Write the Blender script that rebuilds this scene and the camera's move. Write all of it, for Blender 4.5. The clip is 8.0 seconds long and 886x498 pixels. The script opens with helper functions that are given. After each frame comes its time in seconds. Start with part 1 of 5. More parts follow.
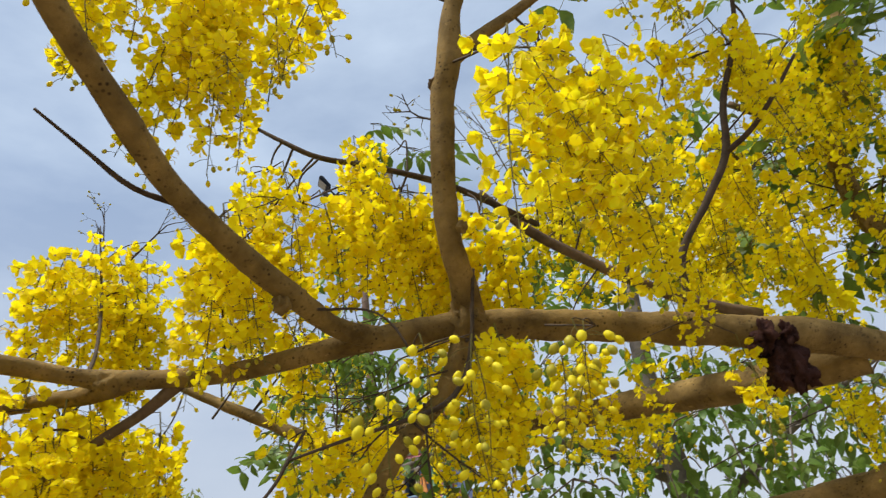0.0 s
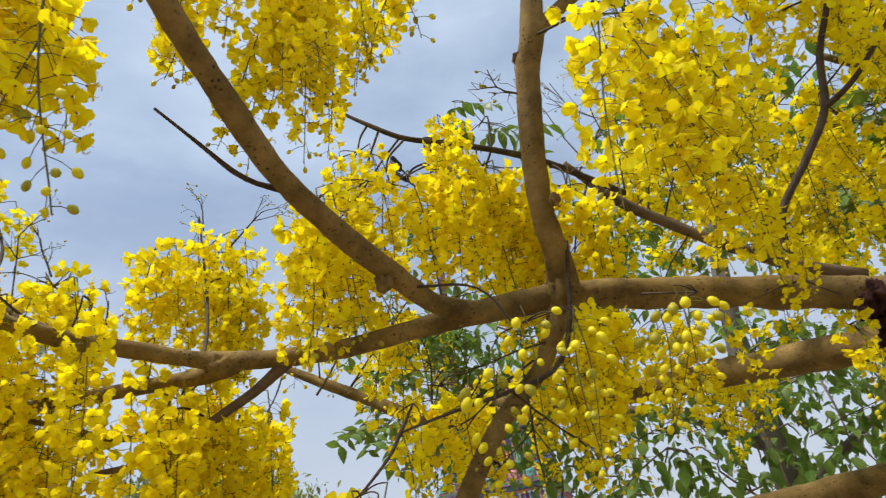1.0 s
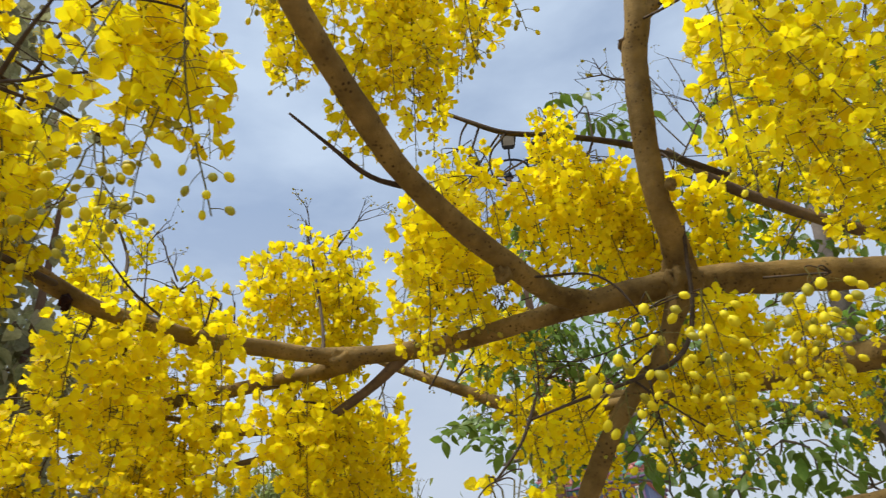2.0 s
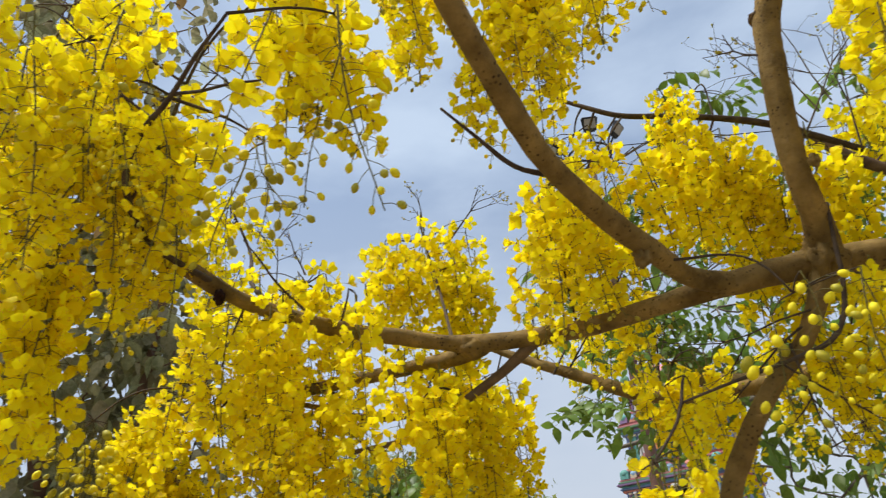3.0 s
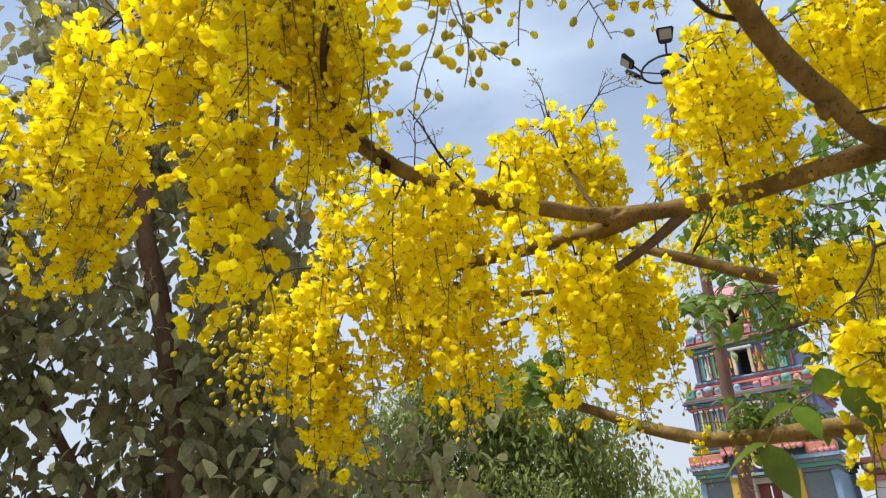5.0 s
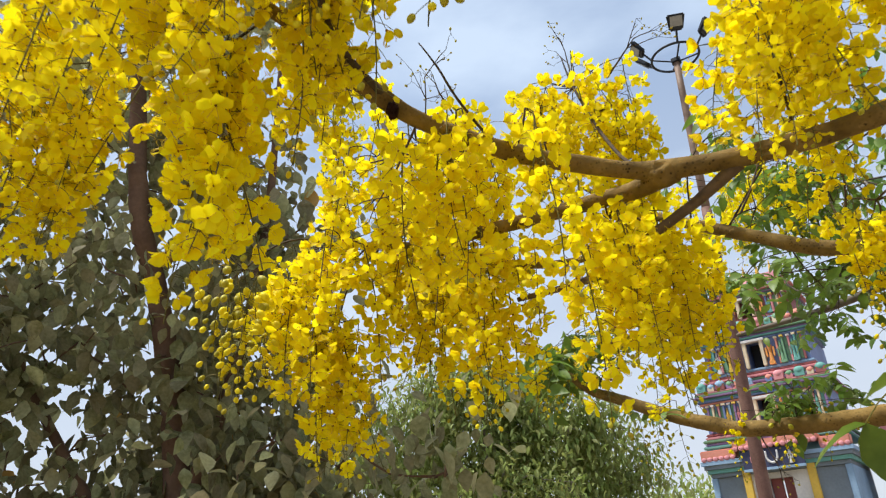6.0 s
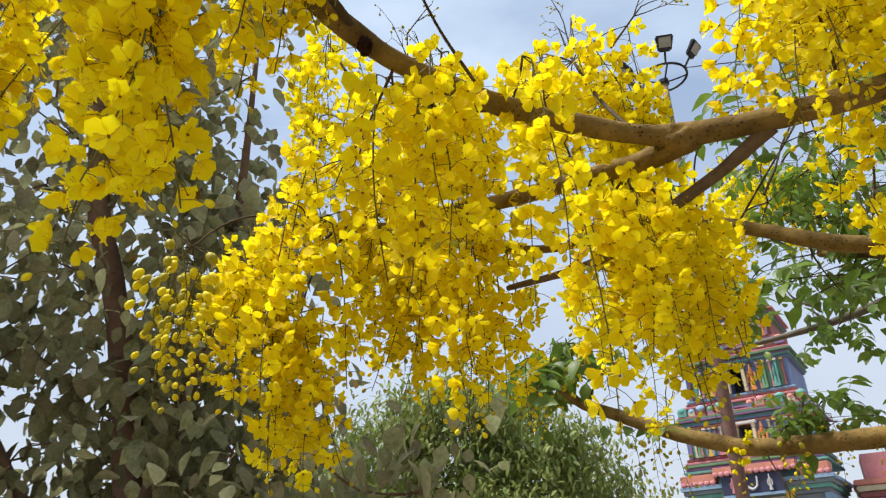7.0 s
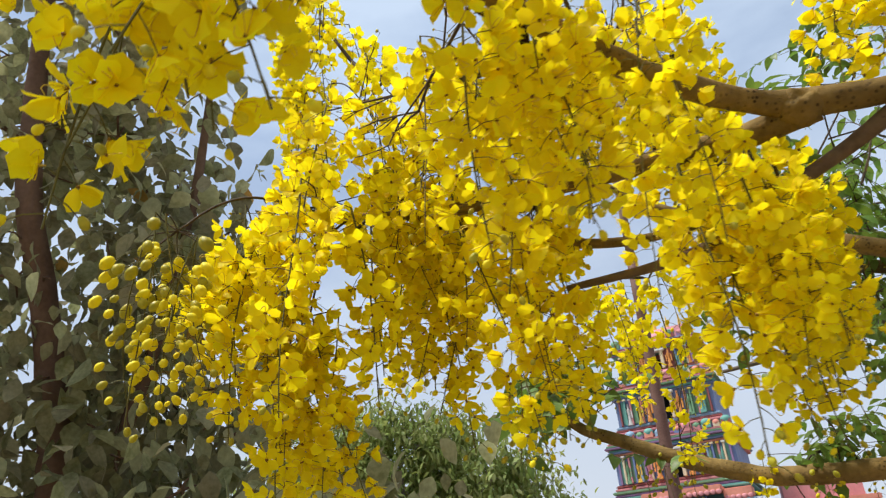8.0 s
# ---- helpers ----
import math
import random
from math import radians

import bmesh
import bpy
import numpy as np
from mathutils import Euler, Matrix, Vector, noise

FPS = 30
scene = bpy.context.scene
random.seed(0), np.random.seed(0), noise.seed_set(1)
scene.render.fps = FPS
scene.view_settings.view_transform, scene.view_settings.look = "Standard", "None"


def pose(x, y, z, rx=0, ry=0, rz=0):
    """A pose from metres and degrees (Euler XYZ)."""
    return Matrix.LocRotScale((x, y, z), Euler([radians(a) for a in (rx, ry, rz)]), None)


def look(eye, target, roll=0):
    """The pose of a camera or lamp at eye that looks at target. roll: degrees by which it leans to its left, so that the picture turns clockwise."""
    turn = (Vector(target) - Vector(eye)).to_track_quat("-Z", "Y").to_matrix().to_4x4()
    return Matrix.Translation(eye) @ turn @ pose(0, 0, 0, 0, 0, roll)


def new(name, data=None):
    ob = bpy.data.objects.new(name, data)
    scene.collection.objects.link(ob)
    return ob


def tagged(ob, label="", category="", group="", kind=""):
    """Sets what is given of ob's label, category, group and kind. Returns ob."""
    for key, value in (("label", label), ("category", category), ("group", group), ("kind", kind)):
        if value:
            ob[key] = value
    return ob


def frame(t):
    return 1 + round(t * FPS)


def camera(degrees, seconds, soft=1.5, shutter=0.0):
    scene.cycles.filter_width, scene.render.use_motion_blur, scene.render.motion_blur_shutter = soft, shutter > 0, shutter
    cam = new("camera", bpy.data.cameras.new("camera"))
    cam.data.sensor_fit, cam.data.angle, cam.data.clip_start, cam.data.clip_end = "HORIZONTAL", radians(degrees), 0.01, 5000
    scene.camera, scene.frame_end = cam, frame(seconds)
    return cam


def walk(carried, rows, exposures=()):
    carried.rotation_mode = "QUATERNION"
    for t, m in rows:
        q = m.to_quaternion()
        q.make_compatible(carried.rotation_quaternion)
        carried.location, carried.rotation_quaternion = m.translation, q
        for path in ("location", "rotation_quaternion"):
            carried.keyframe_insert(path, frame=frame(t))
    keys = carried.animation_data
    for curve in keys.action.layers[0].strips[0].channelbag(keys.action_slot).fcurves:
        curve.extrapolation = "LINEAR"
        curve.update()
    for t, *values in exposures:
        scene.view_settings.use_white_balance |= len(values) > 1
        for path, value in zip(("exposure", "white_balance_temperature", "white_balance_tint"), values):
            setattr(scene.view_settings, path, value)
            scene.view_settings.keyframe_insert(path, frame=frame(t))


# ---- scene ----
cam = camera(64.0, 8.0, soft=1.2, shutter=0.35)
PATH = [
    (0, (0.07, 0.054, 1.807), (0.057, 1.786, 2.806), -9.7),
    (0.5, (0.043, 0.047, 1.798), (-0.072, 1.786, 2.778), -9.7),
    (1, (0.027, 0.031, 1.803), (-0.198, 1.765, 2.771), -8.9),
    (1.5, (-0.006, 0.022, 1.794), (-0.334, 1.733, 2.776), -8.2),
    (3, (-0.143, -0.061, 1.789), (-0.793, 1.551, 2.777), -5.8),
    (3.5, (-0.209, -0.092, 1.764), (-0.943, 1.501, 2.726), -4.9),
    (4, (-0.264, -0.124, 1.73), (-1.059, 1.469, 2.64), -4.5),
    (4.5, (-0.32, -0.156, 1.702), (-1.155, 1.446, 2.561), -4.0),
    (5, (-0.364, -0.145, 1.672), (-1.217, 1.47, 2.486), -3.7),
    (5.2, (-0.382, -0.126, 1.664), (-1.242, 1.492, 2.465), -3.6),
    (6.3, (-0.524, 0.125, 1.695), (-1.401, 1.729, 2.506), -3.8),
    (6.5, (-0.537, 0.177, 1.694), (-1.41, 1.776, 2.518), -3.5),
    (7, (-0.611, 0.271, 1.704), (-1.43, 1.884, 2.557), -3.0),
    (7.5, (-0.768, 0.346, 1.739), (-1.485, 1.988, 2.628), -3.6),
    (8, (-0.936, 0.425, 1.777), (-1.56, 2.095, 2.683), -4.7),
]
EXPOSURES = [(0, -0.09), (1.5, -0.09), (3.5, -0.04), (5, 0.11), (6.5, 0.13), (8, 0.04)]
walk(cam, [(t, look(eye, target, roll)) for t, eye, target, roll in PATH],
     exposures=EXPOSURES)

# ---- light ----
SUN_TO = Vector((-0.32, -0.20, 0.92)).normalized()
world = bpy.data.worlds.new("sky")
scene.world = world
world.use_nodes = True
wn, wl = world.node_tree.nodes, world.node_tree.links
wn.clear()
sky = wn.new("ShaderNodeTexSky")
sky.sky_type, sky.sun_disc = "NISHITA", False
sky.sun_elevation = math.asin(SUN_TO.z)
sky.sun_rotation = math.atan2(SUN_TO.x, SUN_TO.y)
sky.air_density, sky.dust_density = 1.0, 0.6
clear = wn.new("ShaderNodeBackground")
clear.inputs["Strength"].default_value = 0.15
cloud = wn.new("ShaderNodeBackground")
cloud.inputs["Color"].default_value = (0.675, 0.81, 1.0, 1)
cloud.inputs["Strength"].default_value = 0.97
where = wn.new("ShaderNodeTexCoord")
stretch = wn.new("ShaderNodeMapping")
stretch.inputs["Scale"].default_value = (1.0, 1.0, 2.6)
puff = wn.new("ShaderNodeTexNoise")
puff.inputs["Scale"].default_value, puff.inputs["Detail"].default_value = 2.6, 7.0
puff.inputs["Roughness"].default_value = 0.52
cover = wn.new("ShaderNodeMapRange")
cover.inputs["From Min"].default_value, cover.inputs["From Max"].default_value = 0.38, 0.66
cover.inputs["To Min"].default_value, cover.inputs["To Max"].default_value = 0.35, 0.90
blend = wn.new("ShaderNodeMixShader")
out = wn.new("ShaderNodeOutputWorld")
wl.new(where.outputs["Generated"], stretch.inputs["Vector"])
wl.new(stretch.outputs["Vector"], puff.inputs["Vector"])
wl.new(puff.outputs["Fac"], cover.inputs["Value"])
wl.new(cover.outputs["Result"], blend.inputs["Fac"])
wl.new(sky.outputs["Color"], clear.inputs["Color"])
wl.new(clear.outputs["Background"], blend.inputs[1])
wl.new(cloud.outputs["Background"], blend.inputs[2])
haze = wn.new("ShaderNodeBackground")
haze.inputs["Color"].default_value, haze.inputs["Strength"].default_value = (0.80, 0.855, 0.96, 1), 0.80
height = wn.new("ShaderNodeSeparateXYZ")
low_sky = wn.new("ShaderNodeMapRange")
low_sky.inputs["From Min"].default_value, low_sky.inputs["From Max"].default_value = 0.60, 0.12
low_sky.inputs["To Min"].default_value, low_sky.inputs["To Max"].default_value = 0.0, 0.75
hazy = wn.new("ShaderNodeMixShader")
wl.new(where.outputs["Generated"], height.inputs["Vector"])
wl.new(height.outputs["Z"], low_sky.inputs["Value"])
wl.new(low_sky.outputs["Result"], hazy.inputs["Fac"])
wl.new(blend.outputs["Shader"], hazy.inputs[1])
wl.new(haze.outputs["Background"], hazy.inputs[2])
wl.new(hazy.outputs["Shader"], out.inputs["Surface"])
sun_data = bpy.data.lights.new("sun", "SUN")
sun_data.energy, sun_data.angle, sun_data.color = 4.95, radians(9), (1.0, 0.97, 0.90)
sun = new("sun", sun_data)
sun.matrix_world = look(SUN_TO * 60, (0, 0, 0))


# ---- materials ----
def material(name, low, high, rough=0.7, scale=8.0, fine=60.0, bump=0.3, metal=0.0, spots=None, spot_at=0.62,
             per_piece=0.0, through_light=0.0, stretched=(1, 1, 1), spec=0.3, dist=0.01, spot_scale=1.7):
    """Two colours mixed by noise at two scales, with bump, optional spots, per-piece variation and light let through."""
    m = bpy.data.materials.new(name)
    m.use_nodes = True
    n, l = m.node_tree.nodes, m.node_tree.links
    n.clear()
    coord = n.new("ShaderNodeTexCoord")
    mapping = n.new("ShaderNodeMapping")
    mapping.inputs["Scale"].default_value = stretched
    l.new(coord.outputs["Object"], mapping.inputs["Vector"])
    big, small = n.new("ShaderNodeTexNoise"), n.new("ShaderNodeTexNoise")
    for node, s in ((big, scale), (small, fine)):
        node.inputs["Scale"].default_value, node.inputs["Detail"].default_value = s, 5.0
        l.new(mapping.outputs["Vector"], node.inputs["Vector"])
    both = n.new("ShaderNodeMath")
    both.operation = "MULTIPLY_ADD"
    both.inputs[1].default_value = 0.45
    l.new(small.outputs["Fac"], both.inputs[0])
    l.new(big.outputs["Fac"], both.inputs[2])
    span = n.new("ShaderNodeMapRange")
    span.inputs["From Min"].default_value, span.inputs["From Max"].default_value = 0.48, 0.98
    l.new(both.outputs[0], span.inputs["Value"])
    mix = n.new("ShaderNodeMix")
    mix.data_type = "RGBA"
    mix.inputs["A"].default_value, mix.inputs["B"].default_value = (*low, 1), (*high, 1)
    l.new(span.outputs["Result"], mix.inputs["Factor"])
    colour = mix.outputs["Result"]
    if spots:
        dots = n.new("ShaderNodeTexNoise")
        dots.inputs["Scale"].default_value, dots.inputs["Detail"].default_value = scale * spot_scale, 6.0
        dots.inputs["Roughness"].default_value = 0.7
        l.new(coord.outputs["Object"], dots.inputs["Vector"])
        edge = n.new("ShaderNodeMapRange")
        edge.inputs["From Min"].default_value, edge.inputs["From Max"].default_value = spot_at, spot_at + 0.07
        l.new(dots.outputs["Fac"], edge.inputs["Value"])
        over = n.new("ShaderNodeMix")
        over.data_type = "RGBA"
        over.inputs["B"].default_value = (*spots, 1)
        l.new(edge.outputs["Result"], over.inputs["Factor"])
        l.new(colour, over.inputs["A"])
        colour = over.outputs["Result"]
    if per_piece:
        geo, info = n.new("ShaderNodeNewGeometry"), n.new("ShaderNodeObjectInfo")
        add = n.new("ShaderNodeMath")
        add.operation = "ADD"
        l.new(geo.outputs["Random Per Island"], add.inputs[0])
        l.new(info.outputs["Random"], add.inputs[1])
        vary = n.new("ShaderNodeMapRange")
        vary.inputs["From Max"].default_value = 2.0
        vary.inputs["To Min"].default_value, vary.inputs["To Max"].default_value = 1 - per_piece, 1 + per_piece
        l.new(add.outputs[0], vary.inputs["Value"])
        hsv = n.new("ShaderNodeHueSaturation")
        l.new(vary.outputs["Result"], hsv.inputs["Value"])
        hue = n.new("ShaderNodeMapRange")
        hue.inputs["To Min"].default_value, hue.inputs["To Max"].default_value = 0.5 - per_piece * 0.05, 0.5 + per_piece * 0.05
        l.new(geo.outputs["Random Per Island"], hue.inputs["Value"])
        l.new(hue.outputs["Result"], hsv.inputs["Hue"])
        l.new(colour, hsv.inputs["Color"])
        colour = hsv.outputs["Color"]
    bsdf = n.new("ShaderNodeBsdfPrincipled")
    bsdf.inputs["Roughness"].default_value, bsdf.inputs["Metallic"].default_value = rough, metal
    bsdf.inputs["Specular IOR Level"].default_value = spec
    l.new(colour, bsdf.inputs["Base Color"])
    if bump:
        relief = n.new("ShaderNodeBump")
        relief.inputs["Strength"].default_value, relief.inputs["Distance"].default_value = bump, dist
        l.new(both.outputs[0], relief.inputs["Height"])
        l.new(relief.outputs["Normal"], bsdf.inputs["Normal"])
    surface = bsdf.outputs["BSDF"]
    if through_light:
        thin = n.new("ShaderNodeBsdfTranslucent")
        l.new(colour, thin.inputs["Color"])
        share = n.new("ShaderNodeMixShader")
        share.inputs["Fac"].default_value = through_light
        l.new(surface, share.inputs[1])
        l.new(thin.outputs["BSDF"], share.inputs[2])
        surface = share.outputs["Shader"]
    final = n.new("ShaderNodeOutputMaterial")
    l.new(surface, final.inputs["Surface"])
    return m


def bark(name, low, high, dark):
    """Smooth tan bark with corky freckles, dark scuffed patches and pale scraped ones."""
    m = bpy.data.materials.new(name)
    m.use_nodes = True
    n, l = m.node_tree.nodes, m.node_tree.links
    n.clear()
    coord = n.new("ShaderNodeTexCoord")

    def cloudy(scale, detail, rough=0.6):
        node = n.new("ShaderNodeTexNoise")
        node.inputs["Scale"].default_value, node.inputs["Detail"].default_value = scale, detail
        node.inputs["Roughness"].default_value = rough
        l.new(coord.outputs["Object"], node.inputs["Vector"])
        return node.outputs["Fac"]

    def ramp(value, a, b, to=1.0):
        node = n.new("ShaderNodeMapRange")
        node.inputs["From Min"].default_value, node.inputs["From Max"].default_value = a, b
        node.inputs["To Max"].default_value = to
        l.new(value, node.inputs["Value"])
        return node.outputs["Result"]

    def mixed(factor, a, b):
        node = n.new("ShaderNodeMix")
        node.data_type = "RGBA"
        l.new(factor, node.inputs["Factor"])
        for socket, value in (("A", a), ("B", b)):
            if isinstance(value, tuple):
                node.inputs[socket].default_value = (*value, 1)
            else:
                l.new(value, node.inputs[socket])
        return node.outputs["Result"]

    def times(a, b):
        node = n.new("ShaderNodeMath")
        node.operation = "MULTIPLY"
        l.new(a, node.inputs[0])
        l.new(b, node.inputs[1])
        return node.outputs[0]

    broad, grain, cork = cloudy(11, 6), cloudy(85, 5, 0.7), cloudy(26, 7, 0.72)
    freckle = n.new("ShaderNodeTexVoronoi")
    freckle.inputs["Scale"].default_value = 95
    l.new(coord.outputs["Object"], freckle.inputs["Vector"])
    dots = ramp(freckle.outputs["Distance"], 0.34, 0.16)
    where_dots = ramp(cloudy(17, 3), 0.44, 0.62)
    colour = mixed(ramp(broad, 0.32, 0.68), low, high)
    colour = mixed(ramp(grain, 0.42, 0.75, 0.55), colour, tuple(c * 0.55 for c in high))
    colour = mixed(ramp(cork, 0.60, 0.70, 0.85), colour, dark)
    colour = mixed(times(dots, where_dots), colour, dark)
    pale = tuple(min(1, c * 1.25 + 0.02) for c in high)
    colour = mixed(ramp(cloudy(34, 4), 0.66, 0.74, 0.6), colour, pale)
    bsdf = n.new("ShaderNodeBsdfPrincipled")
    bsdf.inputs["Roughness"].default_value, bsdf.inputs["Specular IOR Level"].default_value = 0.85, 0.15
    l.new(colour, bsdf.inputs["Base Color"])
    height = n.new("ShaderNodeMath")
    height.operation = "MULTIPLY_ADD"
    height.inputs[1].default_value = 0.5
    l.new(cork, height.inputs[0])
    l.new(grain, height.inputs[2])
    relief = n.new("ShaderNodeBump")
    relief.inputs["Strength"].default_value, relief.inputs["Distance"].default_value = 0.9, 0.004
    l.new(height.outputs[0], relief.inputs["Height"])
    l.new(relief.outputs["Normal"], bsdf.inputs["Normal"])
    final = n.new("ShaderNodeOutputMaterial")
    l.new(bsdf.outputs["BSDF"], final.inputs["Surface"])
    return m


PETAL = material("petal", (0.945, 0.778, 0.006), (0.98, 0.875, 0.015), rough=0.62, scale=30, fine=200, bump=0.12, per_piece=0.16, through_light=0.56, spec=0.15, dist=0.002)
BUD = material("bud", (0.82, 0.69, 0.012), (0.95, 0.81, 0.018), rough=0.6, scale=40, fine=200, bump=0.1, per_piece=0.12, through_light=0.2, dist=0.002)
GREEN_BUD = material("green_bud", (0.36, 0.34, 0.025), (0.58, 0.48, 0.03), rough=0.5, scale=40, fine=200, bump=0.1, per_piece=0.15, through_light=0.15, dist=0.002)
STALK = material("stalk", (0.085, 0.075, 0.018), (0.17, 0.15, 0.03), rough=0.6, scale=30, fine=200, bump=0.1, per_piece=0.1, dist=0.002)
STAMEN = material("stamen", (0.70, 0.50, 0.02), (0.80, 0.60, 0.05), rough=0.5, scale=40, fine=200, bump=0.0)
HEART = material("flower_heart", (0.17, 0.085, 0.012), (0.30, 0.16, 0.02), rough=0.7, scale=40, fine=200, bump=0.0)
BARK = bark("bark", (0.100, 0.062, 0.020), (0.345, 0.228, 0.078), (0.050, 0.031, 0.014))
DARK_BARK = material("dark_bark", (0.10, 0.066, 0.045), (0.21, 0.145, 0.095), rough=0.85, scale=12, fine=90, bump=0.5, spots=(0.05, 0.035, 0.03), spot_at=0.62, spec=0.15, dist=0.003)
TWIG = material("twig_bark", (0.045, 0.031, 0.022), (0.105, 0.074, 0.050), rough=0.8, scale=30, fine=150, bump=0.3, spec=0.15, dist=0.002)
ROTTEN = material("rotten_wood", (0.018, 0.008, 0.006), (0.075, 0.033, 0.026), rough=0.95, scale=22, fine=110, bump=1.0, spec=0.1, dist=0.012)
GREY_BARK = material("grey_bark", (0.12, 0.10, 0.085), (0.24, 0.20, 0.17), rough=0.9, scale=7, fine=50, bump=0.5, spots=(0.07, 0.06, 0.05), spec=0.1)
RED_BARK = material("reddish_bark", (0.11, 0.065, 0.045), (0.20, 0.125, 0.085), rough=0.9, scale=7, fine=50, bump=0.5, spec=0.1)
LEAF = material("leaf", (0.10, 0.175, 0.022), (0.20, 0.30, 0.045), rough=0.45, scale=14, fine=90, bump=0.15, per_piece=0.3, through_light=0.42, spec=0.4, dist=0.003)
DUSTY_LEAF = material("dusty_leaf", (0.128, 0.126, 0.050), (0.42, 0.40, 0.225), rough=0.75, scale=5, fine=60, bump=0.2, per_piece=0.5, through_light=0.42, spec=0.22, dist=0.004)
TREE_LEAF = material("tree_leaf", (0.17, 0.23, 0.042), (0.54, 0.59, 0.20), rough=0.55, scale=2, fine=30, bump=0.1, per_piece=0.45, through_light=0.48, spec=0.35, dist=0.003)
DRY_LEAF = material("dry_leaf", (0.40, 0.22, 0.05), (0.52, 0.33, 0.10), rough=0.6, scale=20, fine=90, bump=0.1, through_light=0.2)
SOIL = material("soil", (0.185, 0.140, 0.090), (0.310, 0.245, 0.165), rough=0.95, scale=0.5, fine=14, bump=0.6, spots=(0.075, 0.082, 0.035), spot_at=0.56, spec=0.1, dist=0.03)
POLE = material("rusty_pole", (0.10, 0.045, 0.035), (0.21, 0.115, 0.085), rough=0.7, scale=3, fine=40, bump=0.2, metal=0.0)
POLE_TOP = material("painted_pole", (0.16, 0.10, 0.07), (0.27, 0.185, 0.135), rough=0.6, scale=6, fine=40, bump=0.2)
IRON = material("dark_iron", (0.025, 0.028, 0.035), (0.055, 0.06, 0.07), rough=0.5, scale=8, fine=60, bump=0.1, metal=0.6)
LENS = material("lamp_glass", (0.25, 0.25, 0.24), (0.36, 0.36, 0.34), rough=0.15, scale=8, fine=60, bump=0.0, spec=0.6)


def paint(name, rgb):
    rgb = tuple(0.96 * c ** 1.22 + 0.03 for c in rgb)
    low = tuple(c * 0.72 for c in rgb)
    return material(name, low, rgb, rough=0.65, scale=1.3, fine=12, bump=0.15, spots=tuple(c * 0.5 + 0.02 for c in rgb), spot_at=0.66, per_piece=0.12, spec=0.3)


PINK = paint("pink_paint", (0.74, 0.34, 0.36))
CORAL = paint("coral_paint", (0.78, 0.34, 0.26))
BLUE = paint("blue_paint", (0.22, 0.3, 0.5))
SKY_BLUE = paint("sky_blue_paint", (0.36, 0.52, 0.68))
TURQUOISE = paint("turquoise_paint", (0.2, 0.46, 0.4))
YELLOW = paint("yellow_paint", (0.80, 0.55, 0.10))
CREAM = paint("cream_paint", (0.78, 0.66, 0.48))
WHITE = paint("white_paint", (0.80, 0.78, 0.76))
MAROON = paint("maroon_paint", (0.36, 0.11, 0.11))
PURPLE = paint("purple_paint", (0.36, 0.24, 0.42))
GREEN = paint("green_paint", (0.22, 0.4, 0.24))
ORANGE = paint("orange_paint", (0.80, 0.36, 0.10))
SLATE = paint("slate_paint", (0.26, 0.31, 0.35))
NAVY = paint("navy_paint", (0.04, 0.05, 0.12))
# Near-black colour that stands in for the shade inside the tower openings.
SHADE_BLACK = paint("shade_black", (0.025, 0.02, 0.02))


# ---- building helpers ----
def holder(name, at=(0, 0, 0)):
    ob = new(name)
    ob.empty_display_size = 0.2
    ob.location = at
    return ob


def attach(ob, parent):
    if parent is not None:
        ob.parent = parent
        ob.matrix_parent_inverse = Matrix.Translation(-parent.location)
    return ob


def part(name, bm, mat, parent, label="", smooth=False):
    """Links a bmesh, given in world places, as one mesh object under a thing or a part that stands unturned."""
    me = bpy.data.meshes.new(name)
    bm.to_mesh(me)
    bm.free()
    me.materials.append(mat)
    if smooth:
        me.polygons.foreach_set("use_smooth", [True] * len(me.polygons))
    ob = attach(new(name, me), parent)
    return tagged(ob, label) if label else ob


def raw_mesh(name, verts, faces, mats, slots=None, smooth=True):
    me = bpy.data.meshes.new(name)
    me.from_pydata([tuple(v) for v in verts], [], [tuple(f) for f in faces])
    for m in mats:
        me.materials.append(m)
    if slots is not None:
        me.polygons.foreach_set("material_index", slots)
    if smooth:
        me.polygons.foreach_set("use_smooth", [True] * len(me.polygons))
    me.update()
    return me


def spline(points, step=0.03):
    """A smooth line through (x, y, z, radius) rows, sampled about every step metres."""
    p = np.array(points, float)
    p = np.vstack([2 * p[0] - p[1], p, 2 * p[-1] - p[-2]])
    rows = []
    for i in range(1, len(p) - 2):
        a, b, c, d = p[i - 1], p[i], p[i + 1], p[i + 2]
        k = max(2, int(np.linalg.norm(c[:3] - b[:3]) / step))
        for s in np.arange(k) / k:
            rows.append(0.5 * (2 * b + (c - a) * s + (2 * a - 5 * b + 4 * c - d) * s * s + (3 * b - a - 3 * c + d) * s ** 3))
    rows.append(p[-2])
    return np.array(rows)


